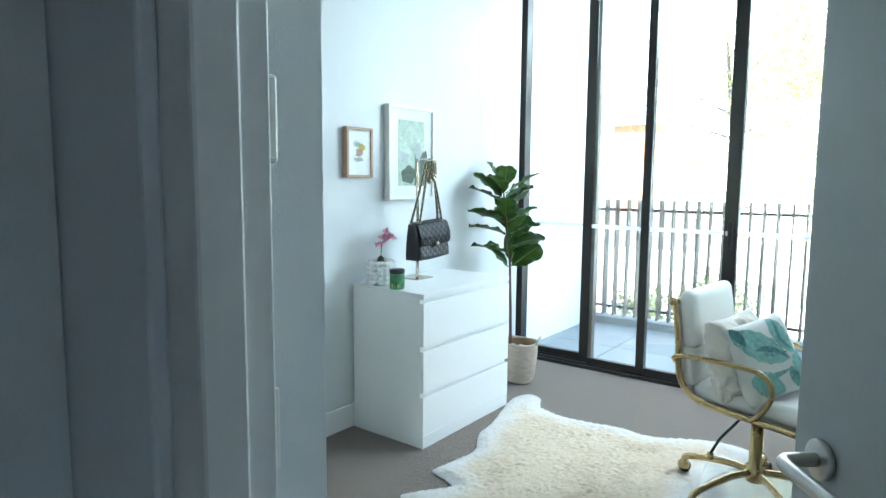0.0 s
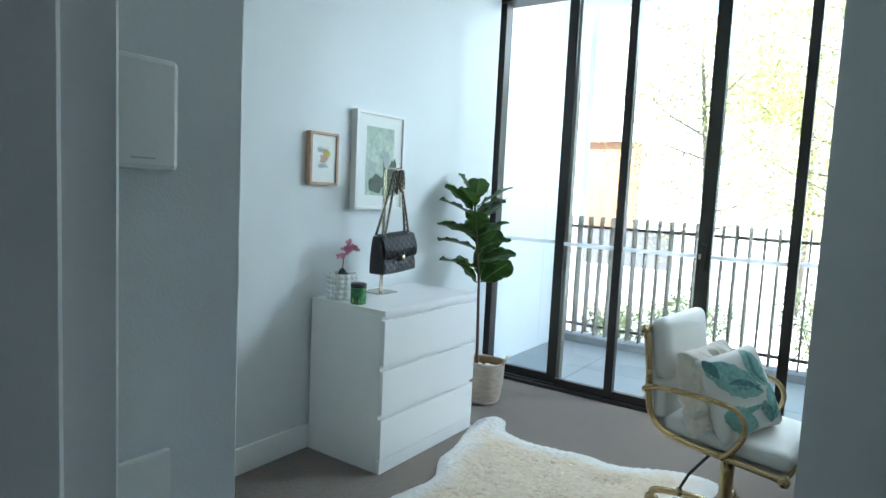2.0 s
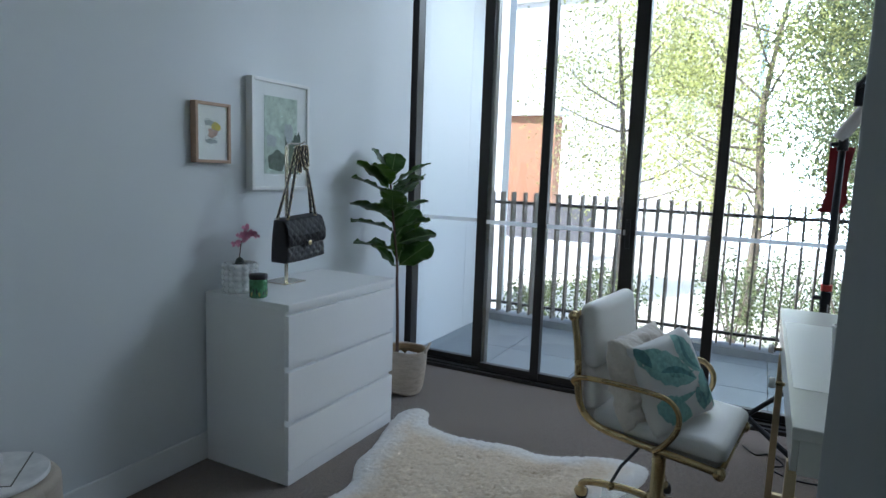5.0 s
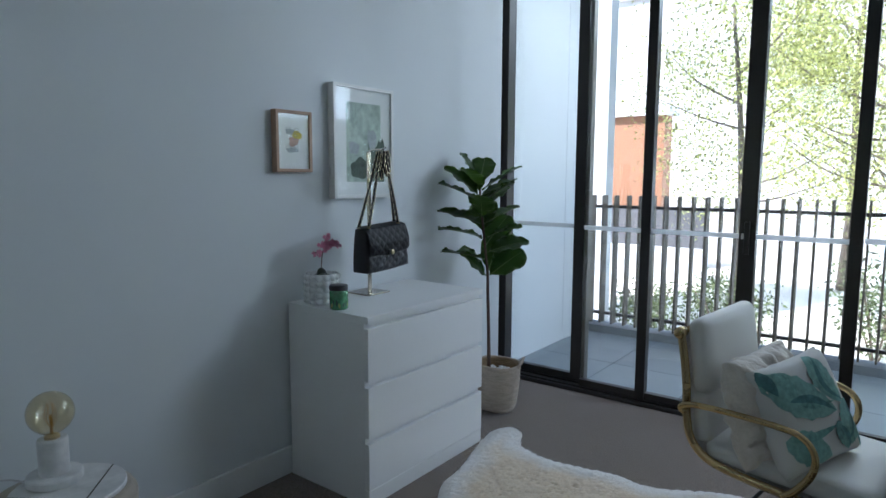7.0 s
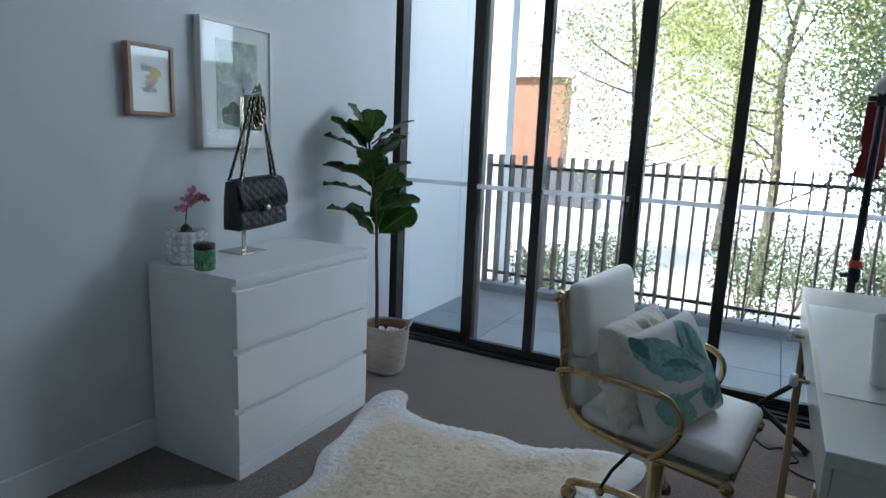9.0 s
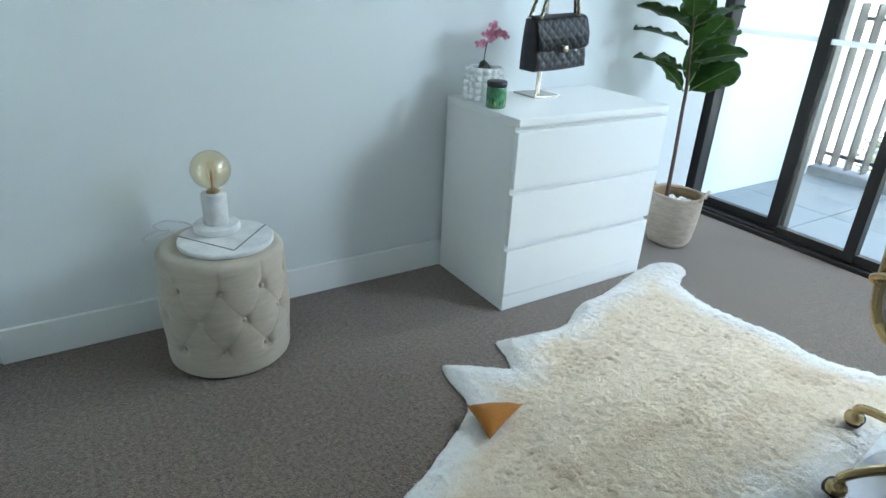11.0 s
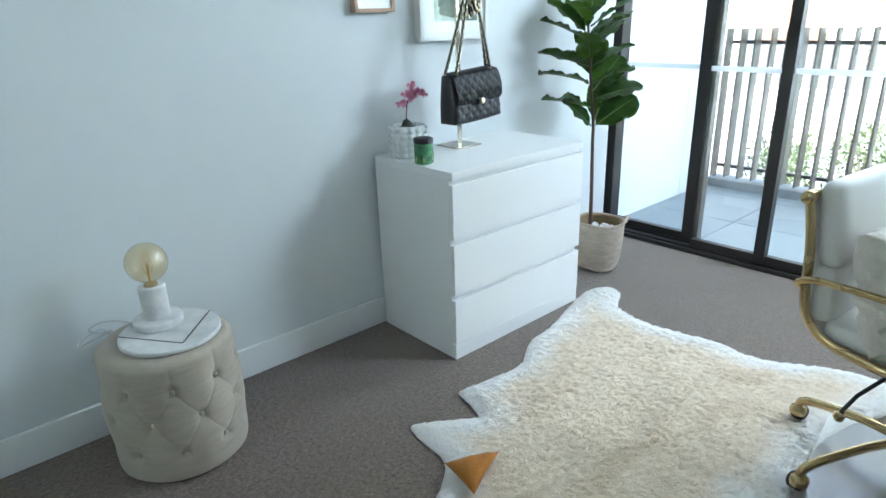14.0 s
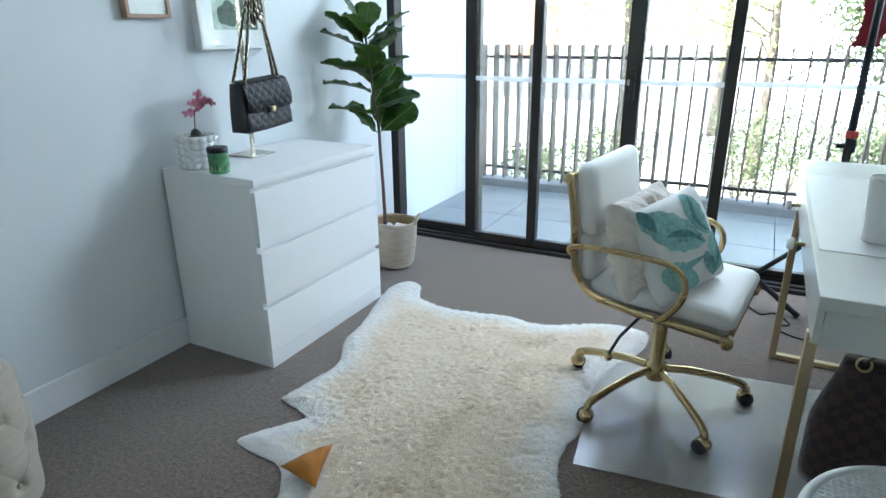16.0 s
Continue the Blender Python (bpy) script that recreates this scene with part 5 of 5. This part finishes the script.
# ---- desk ----
DX0, DX1, DY0, DY1, DZ = 2.276, 2.88, -0.248, 1.325, 0.77
dk = thing("desk", pose(0, 0, 0), "white lacquered desk with drawers and slim gold legs", "desk")
part("top", box(DX0, DX1, DY0, DY1, DZ - 0.032, DZ, 0.003), DESKW, dk)
part("body", box(DX0 + 0.022, DX1 - 0.01, DY0 + 0.045, DY1 - 0.03, DZ - 0.135, DZ - 0.032, 0.002), DESKW, dk)
for y0, y1 in ((DY0 + 0.05, 0.54), (0.546, DY1 - 0.035)):
    dr = part("drawer", box(DX0 + 0.006, DX0 + 0.0215, y0, y1, DZ - 0.130, DZ - 0.036, 0.002), DESKW, dk, "white drawer front")
    ym = 0.375 if y0 < 0.3 else 0.85
    kn = part("knob", moved(cyl(0, 0, 0.0, 0.020, 0.0185, 20, bevel=0.004), pose(DX0 - 0.022, ym, DZ - 0.083, 0, -90)), PORC, dr, "round white knob", True)
    part("knob_stem", tube([(DX0 - 0.022, ym, DZ - 0.083), (DX0 + 0.006, ym, DZ - 0.083)], 0.006, 10), GOLD, dr)


def leg_frame(y):
    w = 0.013
    for x in (DX0 + 0.016, DX1 - 0.03):
        part("leg", box(x - w, x + w, y - w, y + w, 0.0, DZ - 0.136, 0.002), PALEGOLD, dk, "gold square leg")
    part("floor_bar", box(DX0 + 0.03, DX1 - 0.044, y - w, y + w, 0.0, 0.022, 0.002), PALEGOLD, dk)


leg_frame(-0.118)
leg_frame(1.0)
part("apron_bar", box(DX0 + 0.03, DX1 - 0.044, -0.131, -0.105, DZ - 0.160, DZ - 0.136, 0.002), PALEGOLD, dk)
part("bolt", moved(cyl(0, 0, 0, 0.004, 0.009, 16), pose(DX0 + 0.016, -0.131, DZ - 0.155, 90)), GOLD, dk)

# things on the desk
MATW = material("white_desk_mat", (0.66, 0.66, 0.60), 0.35, vary=0.02)
dm = link_mesh("desk_mat", box(2.288, 2.86, 0.07, 1.0, DZ, DZ + 0.002, 0.0008, 1), MATW)
tagged(dm, "thin pale desk mat lying on the desk", "mat")
cup = thing("tumbler", pose(2.424, 0.205, DZ + 0.002), "tall white tumbler with a straw on the desk", "cup")
part("body", lathe([(0, 0), (0.035, 0), (0.037, 0.004), (0.047, 0.158), (0.0475, 0.161), (0.0445, 0.161), (0.043, 0.15), (0.034, 0.012), (0, 0.012)], 36), PORC, cup, smooth=True)
part("rim", lathe([(0.0445, 0.1615), (0.048, 0.1615), (0.048, 0.164), (0.0445, 0.164), (0.0445, 0.1615)], 36), STEEL, cup)
STRIPE = material("red_paper_straw", (0.60, 0.30, 0.29), 0.7, vary=0.2, scale=90)
part("straw", tube([(0.01, 0.0, 0.02), (0.018, 0.012, 0.215)], 0.004, 10), STRIPE, cup, "red striped straw")
nb = thing("notebook", pose(2.64, 0.42, DZ + 0.002, 0, 0, 8), "white notebook lying on the desk", "notebook")
part("pages", box(-0.08, 0.08, -0.11, 0.11, 0.0, 0.012, 0.001), PAPER, nb)
part("cover", box(-0.082, 0.082, -0.112, 0.112, 0.012, 0.0145, 0.001), PORC, nb)

# ---- lighting stand behind the desk ----
BLK = material("black_stand_metal", (0.015, 0.015, 0.016), 0.4, metal=0.4, vary=0.1)
CARD = material("white_cardboard_tube", (0.60, 0.55, 0.50), 0.85, vary=0.08, scale=10, fine=100)
TUBEEND = material("brown_cardboard", (0.22, 0.17, 0.13), 0.9, vary=0.2)
RED = material("dark_red_leather", (0.17, 0.018, 0.022), 0.5, vary=0.15, scale=10)
REDB = material("red_plastic", (0.55, 0.05, 0.04), 0.45, vary=0.1)
ls = thing("backdrop_stand", pose(2.468, 1.57, 0), "black tripod stand with a slanting pale paper roll", "stand")
part("pole", tube([(0, 0, 0.10), (-0.004, 0, 0.80), (0.0, 0, 1.56)], [0.017, 0.0165, 0.0155], 12), BLK, ls, smooth=True)
for z in (0.80, 1.53, 0.45):
    cl = part("collar", lathe([(0, z - 0.028), (0.023, z - 0.028), (0.024, z), (0.021, z + 0.03), (0, z + 0.03)], 16), BLK, ls)
    part("knob", moved(cyl(0, 0, 0, 0.035, 0.011, 12, bevel=0.003), pose(-0.02, -0.012, z, 0, -90, 20)), BLK, cl)
part("band", lathe([(0.0, 0.835), (0.0245, 0.835), (0.0245, 0.865), (0, 0.865)], 16), REDB, ls, "red plastic band")
for fx, fy in ((-0.285, 0.0), (0.17, -0.27), (0.20, 0.14)):
    lg = part("leg", tube([(0, 0, 0.42), (fx * 0.96, fy * 0.96, 0.155), (fx, fy, 0.132)], 0.012, 8), BLK, ls)
    part("brace", tube([(fx * 0.99, fy * 0.99, 0.135), (fx * 0.25, fy - 0.12 if fx < 0 else fy * 0.3, 0.012)], 0.014, 8), BLK, ls)
roll = part("paper_roll", tube([(-0.02, 0.0, 1.555), (0.172, -0.02, 1.852)], 0.029, 20), CARD, ls, "pale paper roll")
part("roll_end", moved(cyl(0, 0, 0, 0.003, 0.024, 20), Matrix.Translation((0.1725, -0.02, 1.8525)) @ Vector((0.192, -0.02, 0.297)).to_track_quat('Z', 'Y').to_matrix().to_4x4()), TUBEEND, roll, "brown roll end")
cl = part("clamp", box(0.02, 0.055, -0.05, -0.028, 1.70, 1.81, 0.005), BLK, ls)
part("clamp_handle", tube(rounded([(0.03, -0.045, 1.79), (0.06, -0.06, 1.835), (0.11, -0.055, 1.85)], 4), 0.010, 8), BLK, cl)
part("clamp_handle", tube(rounded([(0.03, -0.045, 1.77), (0.07, -0.055, 1.80), (0.115, -0.05, 1.815)], 4), 0.008, 8), BLK, cl)
rb = thing("red_sleeve", pose(2.482, 1.598, 1.365), "dark red leather sleeve hanging from the stand", "sleeve")
bm = bmesh.new()
rows = []
for i in range(13):
    t = i / 12
    z = 0.155 - t * 0.31
    x0 = -0.062 - 0.028 * t ** 3
    x1 = 0.042 - 0.018 * math.sin(math.pi * t) + (0.0 if t < 0.9 else -0.02)
    if 0.5 < t < 0.95:
        x0 += 0.012
    rows.append([bm.verts.new((x0 + (x1 - x0) * k / 4, 0.004 * math.sin(k * 1.5 + t * 3), z)) for k in range(5)])
for a, b in zip(rows, rows[1:]):
    for k in range(4):
        bm.faces.new((a[k], b[k], b[k + 1], a[k + 1]))
bmesh.ops.solidify(bm, geom=list(bm.faces), thickness=0.012)
bmesh.ops.recalc_face_normals(bm, faces=list(bm.faces))
part("sleeve", bm, RED, rb)
cd = link_mesh("power_cord", tube(rounded([(2.18, 1.50, 0.004), (2.24, 1.42, 0.004), (2.30, 1.46, 0.004), (2.36, 1.36, 0.004), (2.30, 1.30, 0.004), (2.42, 1.22, 0.004), (2.70, 1.28, 0.004), (2.95, 1.3, 0.004)], 6), 0.0035, 6), BLK)
tagged(cd, "thin black power cord lying on the carpet", "cord")

# ---- handbag under the desk, round stool ----
CANVAS = material("brown_checked_canvas", (0.05, 0.026, 0.018), 0.6, vary=0.1, fine=300)
nd, lk, pb = nodes_of(CANVAS)
tc = nd.new("ShaderNodeTexCoord")
ck = nd.new("ShaderNodeTexChecker")
ck.inputs["Scale"].default_value = 34
ck.inputs["Color1"].default_value = (0.050, 0.026, 0.018, 1)
ck.inputs["Color2"].default_value = (0.022, 0.012, 0.010, 1)
mp = nd.new("ShaderNodeMapping")
mp.inputs["Rotation"].default_value = (0, 0, 0.02)
lk.new(tc.outputs["Object"], mp.inputs["Vector"])
lk.new(mp.outputs["Vector"], ck.inputs["Vector"])
lk.new(ck.outputs["Color"], pb.inputs["Base Color"])
DKLEATHER = material("dark_brown_leather", (0.018, 0.010, 0.008), 0.45, vary=0.2)
tb = thing("tote_bag", pose(2.585, 0.27, 0.0, 0, 0, -4), "dark brown checked canvas tote bag standing under the desk", "bag")
bm = bmesh.new()
rings = []
for i in range(12):
    t = i / 11
    w, d = 0.215 - 0.10 * max(0, t - 0.45) ** 1.0, 0.10 * (1 - 0.75 * t ** 1.6)
    z = 0.004 + 0.40 * t
    ring = []
    for k in range(28):
        a = 2 * math.pi * k / 28
        cx, sx = math.cos(a), math.sin(a)
        q = 1 + 0.02 * noise.noise(Vector((cx * 2, sx * 2, t * 4)))
        ring.append(bm.verts.new((w * math.copysign(abs(cx) ** 0.55, cx) * q, d * math.copysign(abs(sx) ** 0.6, sx) * q, z)))
    rings.append(ring)
for a, b in zip(rings, rings[1:]):
    for k in range(28):
        bm.faces.new((a[k], a[(k + 1) % 28], b[(k + 1) % 28], b[k]))
bm.faces.new(rings[0][::-1])
bm.faces.new(rings[-1])
part("body", bm, CANVAS, tb, smooth=True)
part("trim", tube(rounded([(-0.155, -0.024, 0.398), (-0.06, -0.03, 0.406), (0.06, -0.03, 0.406), (0.155, -0.024, 0.398)], 5), 0.008, 8), DKLEATHER, tb)
part("ring", moved(tube([(0.018 * math.cos(t), 0.018 * math.sin(t), 0) for t in [2 * math.pi * k / 16 for k in range(16)]], 0.0035, 8, closed=True), pose(-0.115, -0.04, 0.405, 70, 20, 0)), GOLD, tb, "gold ring", True)
part("strap", tube(rounded([(-0.115, -0.035, 0.412), (-0.06, -0.04, 0.47), (0.0, -0.03, 0.51), (0.08, -0.03, 0.47), (0.12, -0.03, 0.40)], 6), 0.009, 8, flat=0.5), DKLEATHER, tb, "dark leather strap", True)

STOOLW = material("white_stool_lacquer", (0.76, 0.76, 0.73), 0.4, vary=0.03)
sx, sy = 2.505, -0.52
stl = thing("round_stool", pose(sx, sy, 0), "round white stool with a woven rim top", "stool")
part("rim", lathe([(0.205, 0.425), (0.222, 0.428), (0.226, 0.44), (0.220, 0.452), (0.205, 0.452), (0.205, 0.425)], 64), STOOLW, stl, smooth=True)
part("seat", lathe([(0, 0.435), (0.205, 0.435), (0.205, 0.446), (0, 0.446)], 48), STOOLW, stl, "white woven seat")
bm = bmesh.new()
for i in range(-16, 17):
    h = math.sqrt(max(0, 0.202 ** 2 - (i * 0.0125) ** 2))
    if h > 0.01:
        tube([(i * 0.0125, -h, 0.447), (i * 0.0125, h, 0.447)], 0.0028, 5, bm)
        tube([(-h, i * 0.0125, 0.4475), (h, i * 0.0125, 0.4475)], 0.0028, 5, bm)
tagged(part("weave", bm, STOOLW, stl), kind="stuff")
for k in range(4):
    a = math.pi / 4 + k * math.pi / 2
    part("leg", tube([(0.17 * math.cos(a), 0.17 * math.sin(a), 0.43), (0.20 * math.cos(a), 0.20 * math.sin(a), 0.0)], 0.013, 10), STOOLW, stl)

# ---- outdoors ----
GROUND = material("pale_paving_ground", (0.60, 0.57, 0.52), 0.9, vary=0.15, scale=0.6, fine=12)
BARK2 = material("tree_bark", (0.19, 0.155, 0.125), 0.9, vary=0.3, scale=8, fine=60, bump=0.01)
ORANGEW = material("terracotta_cladding", (0.34, 0.17, 0.10), 0.8, vary=0.08, scale=3, fine=40)
FARW = material("pale_facade", (0.62, 0.63, 0.64), 0.85, vary=0.05, scale=1)
DARKG = material("dark_grey_garden_wall", (0.10, 0.10, 0.11), 0.8, vary=0.15, scale=3, fine=30)
FARG = material("dark_window_glass", (0.05, 0.06, 0.07), 0.15, vary=0.1)
MULCH = material("garden_mulch", (0.16, 0.12, 0.09), 0.95, vary=0.3, scale=4, fine=40)


def foliage(name, color, vary):
    m = bpy.data.materials.new(name)
    m.use_nodes = True
    nd, lk = m.node_tree.nodes, m.node_tree.links
    nd.clear()
    out = nd.new("ShaderNodeOutputMaterial")
    geo = nd.new("ShaderNodeNewGeometry")
    hsv = nd.new("ShaderNodeHueSaturation")
    hsv.inputs["Color"].default_value = (*color, 1)
    mr = nd.new("ShaderNodeMapRange")
    mr.inputs["To Min"].default_value, mr.inputs["To Max"].default_value = 1 - vary, 1 + vary
    lk.new(geo.outputs["Random Per Island"], mr.inputs["Value"])
    lk.new(mr.outputs["Result"], hsv.inputs["Value"])
    d = nd.new("ShaderNodeBsdfPrincipled")
    d.inputs["Roughness"].default_value = 0.5
    t = nd.new("ShaderNodeBsdfTranslucent")
    mx = nd.new("ShaderNodeMixShader")
    mx.inputs[0].default_value = 0.45
    lk.new(hsv.outputs[0], d.inputs["Base Color"])
    lk.new(hsv.outputs[0], t.inputs["Color"])
    lk.new(d.outputs[0], mx.inputs[1])
    lk.new(t.outputs[0], mx.inputs[2])
    lk.new(mx.outputs[0], out.inputs["Surface"])
    return m


# sunlight on the bright crowns is put into this pale base colour
LEAFY = foliage("yellow_green_leaves_sun_in_colour", (0.46, 0.48, 0.18), 0.6)
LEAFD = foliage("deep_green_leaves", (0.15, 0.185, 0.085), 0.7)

# emissive panel added behind the trees to whiten the gaps and light the room
GLOW = bpy.data.materials.new("glowing_distance")
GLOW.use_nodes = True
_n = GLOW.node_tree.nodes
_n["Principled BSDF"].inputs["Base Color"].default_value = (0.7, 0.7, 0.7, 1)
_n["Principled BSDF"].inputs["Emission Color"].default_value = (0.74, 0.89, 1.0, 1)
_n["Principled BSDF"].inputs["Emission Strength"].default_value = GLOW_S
structure("backdrop", box(1.7, 44, 26, 26.4, -1.15, 12), GLOW, "glowing panel added to stand in for the bright distance")
structure("ground", box(-150, 150, 3.53, 300, -1.9, -1.15), GROUND, "pale sunlit paved ground behind the balcony")


def leaves(name, parent, mat, centre, radii, clumps, per, size, seed, spread=0.33, keep=None):
    """A crown: leaves scattered in clumps inside an uneven ellipsoid, one mesh."""
    r = np.random.RandomState(seed)
    c = r.normal(size=(clumps * 3, 3))
    c /= np.linalg.norm(c, axis=1)[:, None]
    c *= (r.uniform(0.25, 1, size=(len(c), 1))) ** 0.55
    c = c[:clumps] * np.array(radii) + np.array(centre)
    pos = np.repeat(c, per, axis=0) + r.normal(size=(clumps * per, 3)) * spread * np.array([1, 1, 0.75])
    n = len(pos)
    ax = r.normal(size=(n, 3))
    ax[:, 2] -= 0.3
    ax /= np.linalg.norm(ax, axis=1)[:, None]
    tmp = r.normal(size=(n, 3))
    sd = np.cross(ax, tmp)
    sd /= np.linalg.norm(sd, axis=1)[:, None]
    up = np.cross(ax, sd)
    ln = r.uniform(0.6, 1.3, size=(n, 1)) * size
    v = np.empty((n, 4, 3))
    v[:, 0] = pos
    v[:, 1] = pos + ax * ln * 0.5 + sd * ln * 0.24 + up * ln * 0.06
    v[:, 2] = pos + ax * ln
    v[:, 3] = pos + ax * ln * 0.5 - sd * ln * 0.24 + up * ln * 0.06
    me = bpy.data.meshes.new(name)
    me.from_pydata(v.reshape(-1, 3).tolist(), [], np.arange(n * 4).reshape(-1, 4).tolist())
    me.materials.append(mat)
    o = new(name, me)
    o.parent = parent
    return c


def make_tree(x, y, h, radii, mat, clumps, per, size, seed, label):
    t = thing("tree", pose(x, y, -1.15), label, "tree", "garden trees")
    rng = random.Random(seed)
    top = Vector((rng.uniform(-0.4, 0.4), rng.uniform(-0.3, 0.3), h))
    trunk = rounded([(0, 0, 0), (0.08, 0.03, h * 0.3), (0.0, -0.06, h * 0.6), tuple(top)], 5)
    tr = part("trunk", tube(trunk, [0.11 * (1 - 0.8 * i / (len(trunk) - 1)) for i in range(len(trunk))], 10), BARK2, t, smooth=True)
    for k in range(12):
        b = trunk[int(len(trunk) * (0.28 + 0.6 * k / 12))]
        a = rng.random() * 6.28
        ln = radii[0] * rng.uniform(0.6, 1.0)
        e = b + Vector((math.cos(a) * ln, math.sin(a) * ln * 0.8, ln * rng.uniform(0.3, 0.9)))
        m = b.lerp(e, 0.5) + Vector((rng.uniform(-0.15, 0.15), rng.uniform(-0.15, 0.15), -0.12))
        part("limb", tube(rounded([b, m, e], 5), [0.026 - 0.022 * i / 10 for i in range(11)], 6), BARK2, tr, smooth=True)
    leaves("crown", t, mat, (0, 0, h * 0.72), radii, clumps, per, size, seed, 0.35)
    return t


make_tree(-0.4, 10.5, 5.6, (2.0, 1.6, 2.5), LEAFY, 80, 170, 0.07, 1, "slender tree with sparse yellow-green leaves tinted as sunlit")
make_tree(2.0, 10.0, 6.4, (2.2, 1.7, 3.0), LEAFY, 130, 190, 0.068, 2, "garden tree with leaves tinted bright as sunlit")
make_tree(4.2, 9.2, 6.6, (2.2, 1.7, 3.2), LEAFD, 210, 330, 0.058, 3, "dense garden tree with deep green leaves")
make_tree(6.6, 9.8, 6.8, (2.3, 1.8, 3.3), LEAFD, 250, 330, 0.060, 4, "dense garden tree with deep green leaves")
# next three, out of view, are set to dim the backdrop and fill reflections
make_tree(9.4, 9.6, 6.6, (2.2, 1.7, 3.0), LEAFY, 125, 125, 0.09, 6, "garden tree with leaves tinted bright as sunlit")
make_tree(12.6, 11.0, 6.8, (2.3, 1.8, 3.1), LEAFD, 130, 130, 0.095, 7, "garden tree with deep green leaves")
make_tree(16.2, 12.5, 7.0, (2.4, 1.9, 3.2), LEAFY, 130, 125, 0.10, 8, "garden tree with leaves tinted bright as sunlit")
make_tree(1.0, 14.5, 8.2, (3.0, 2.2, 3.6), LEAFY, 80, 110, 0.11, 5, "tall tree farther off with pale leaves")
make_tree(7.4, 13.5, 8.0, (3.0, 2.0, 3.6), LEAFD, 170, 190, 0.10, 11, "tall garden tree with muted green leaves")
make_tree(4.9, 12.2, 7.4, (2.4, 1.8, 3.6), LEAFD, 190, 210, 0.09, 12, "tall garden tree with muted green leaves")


make_tree(5.7, 7.8, 3.7, (1.6, 1.2, 1.5), LEAFD, 150, 260, 0.060, 9, "low garden tree with deep green leaves")
make_tree(3.6, 8.6, 3.2, (1.1, 0.9, 1.1), LEAFD, 36, 200, 0.056, 10, "low loose garden tree with deep green leaves")


def make_bush(x, y, r, h, seed, mat):
    b = thing("bush", pose(x, y, -1.15), "loose green garden shrub", "shrub", "garden shrubs")
    bm = bmesh.new()
    rng = random.Random(seed)
    for k in range(6):
        a = k * 1.05
        tube(rounded([(0, 0, 0), (0.3 * r * math.cos(a), 0.3 * r * math.sin(a), h * 0.4), (0.7 * r * math.cos(a), 0.7 * r * math.sin(a), h * 0.9)], 3), 0.012, 5, bm)
    part("stems", bm, BARK2, b)
    leaves("leaves", b, mat, (0, 0, h * 0.6), (r, r, h * 0.5), 22, 85, 0.066, seed, 0.15)


for x, y, r, h, sd in ((0.2, 7.2, 0.55, 1.0, 21), (-1.0, 7.6, 0.5, 0.9, 22), (1.9, 7.8, 0.5, 1.3, 23), (3.3, 6.3, 0.6, 1.5, 24), (4.4, 6.0, 0.7, 1.9, 25), (2.6, 9.2, 0.6, 1.2, 26), (5.3, 6.9, 0.8, 2.0, 27), (3.6, 8.0, 0.6, 1.8, 28), (5.9, 7.6, 0.8, 2.1, 29), (4.9, 8.3, 0.7, 1.9, 30), (6.9, 7.0, 0.8, 2.2, 31)):
    make_bush(x, y, r, h, sd, LEAFD)

# neighbouring buildings
def building(name, x0, x1, y0, y1, z1, mat, label, wins):
    b = thing(name, pose(0, 0, 0), label, "building")
    part("wall", box(x0, x1, y0, y1, -1.15, z1), mat, b)
    part("roof", box(x0 - 0.15, x1 + 0.15, y0 - 0.15, y1, z1, z1 + 0.2), FARW, b)
    for wx, wz, ww, wh in wins:
        w = part("window", box(wx, wx + ww, y0 - 0.03, y0 + 0.02, wz, wz + wh), FARG, b)
        part("frame", box(wx - 0.05, wx + ww + 0.05, y0 - 0.05, y0 - 0.032, wz - 0.06, wz), RAIL, w)


building("apartment_wing", -3.6, -1.30, 6.6, 6.85, 9.0, FARW, "pale rendered wing of the neighbouring apartments", [])
building("terracotta_house", -7.5, -2.9, 14.0, 14.6, 2.9, ORANGEW, "terracotta clad house behind the trees", [(-5.0, -0.6, 0.8, 1.2)])
building("pale_house", -10.0, 1.5, 20.0, 26.0, 7.5, FARW, "pale house far behind the trees", [])
gw = thing("garden_wall", pose(0, 0, 0), "dark grey garden wall below the terracotta house", "wall")
part("wall", box(-7.5, -1.6, 13.2, 13.5, -0.30, 0.62), DARKG, gw)
part("base", box(-7.5, -1.6, 13.1, 13.6, -1.15, -0.30), FARW, gw)
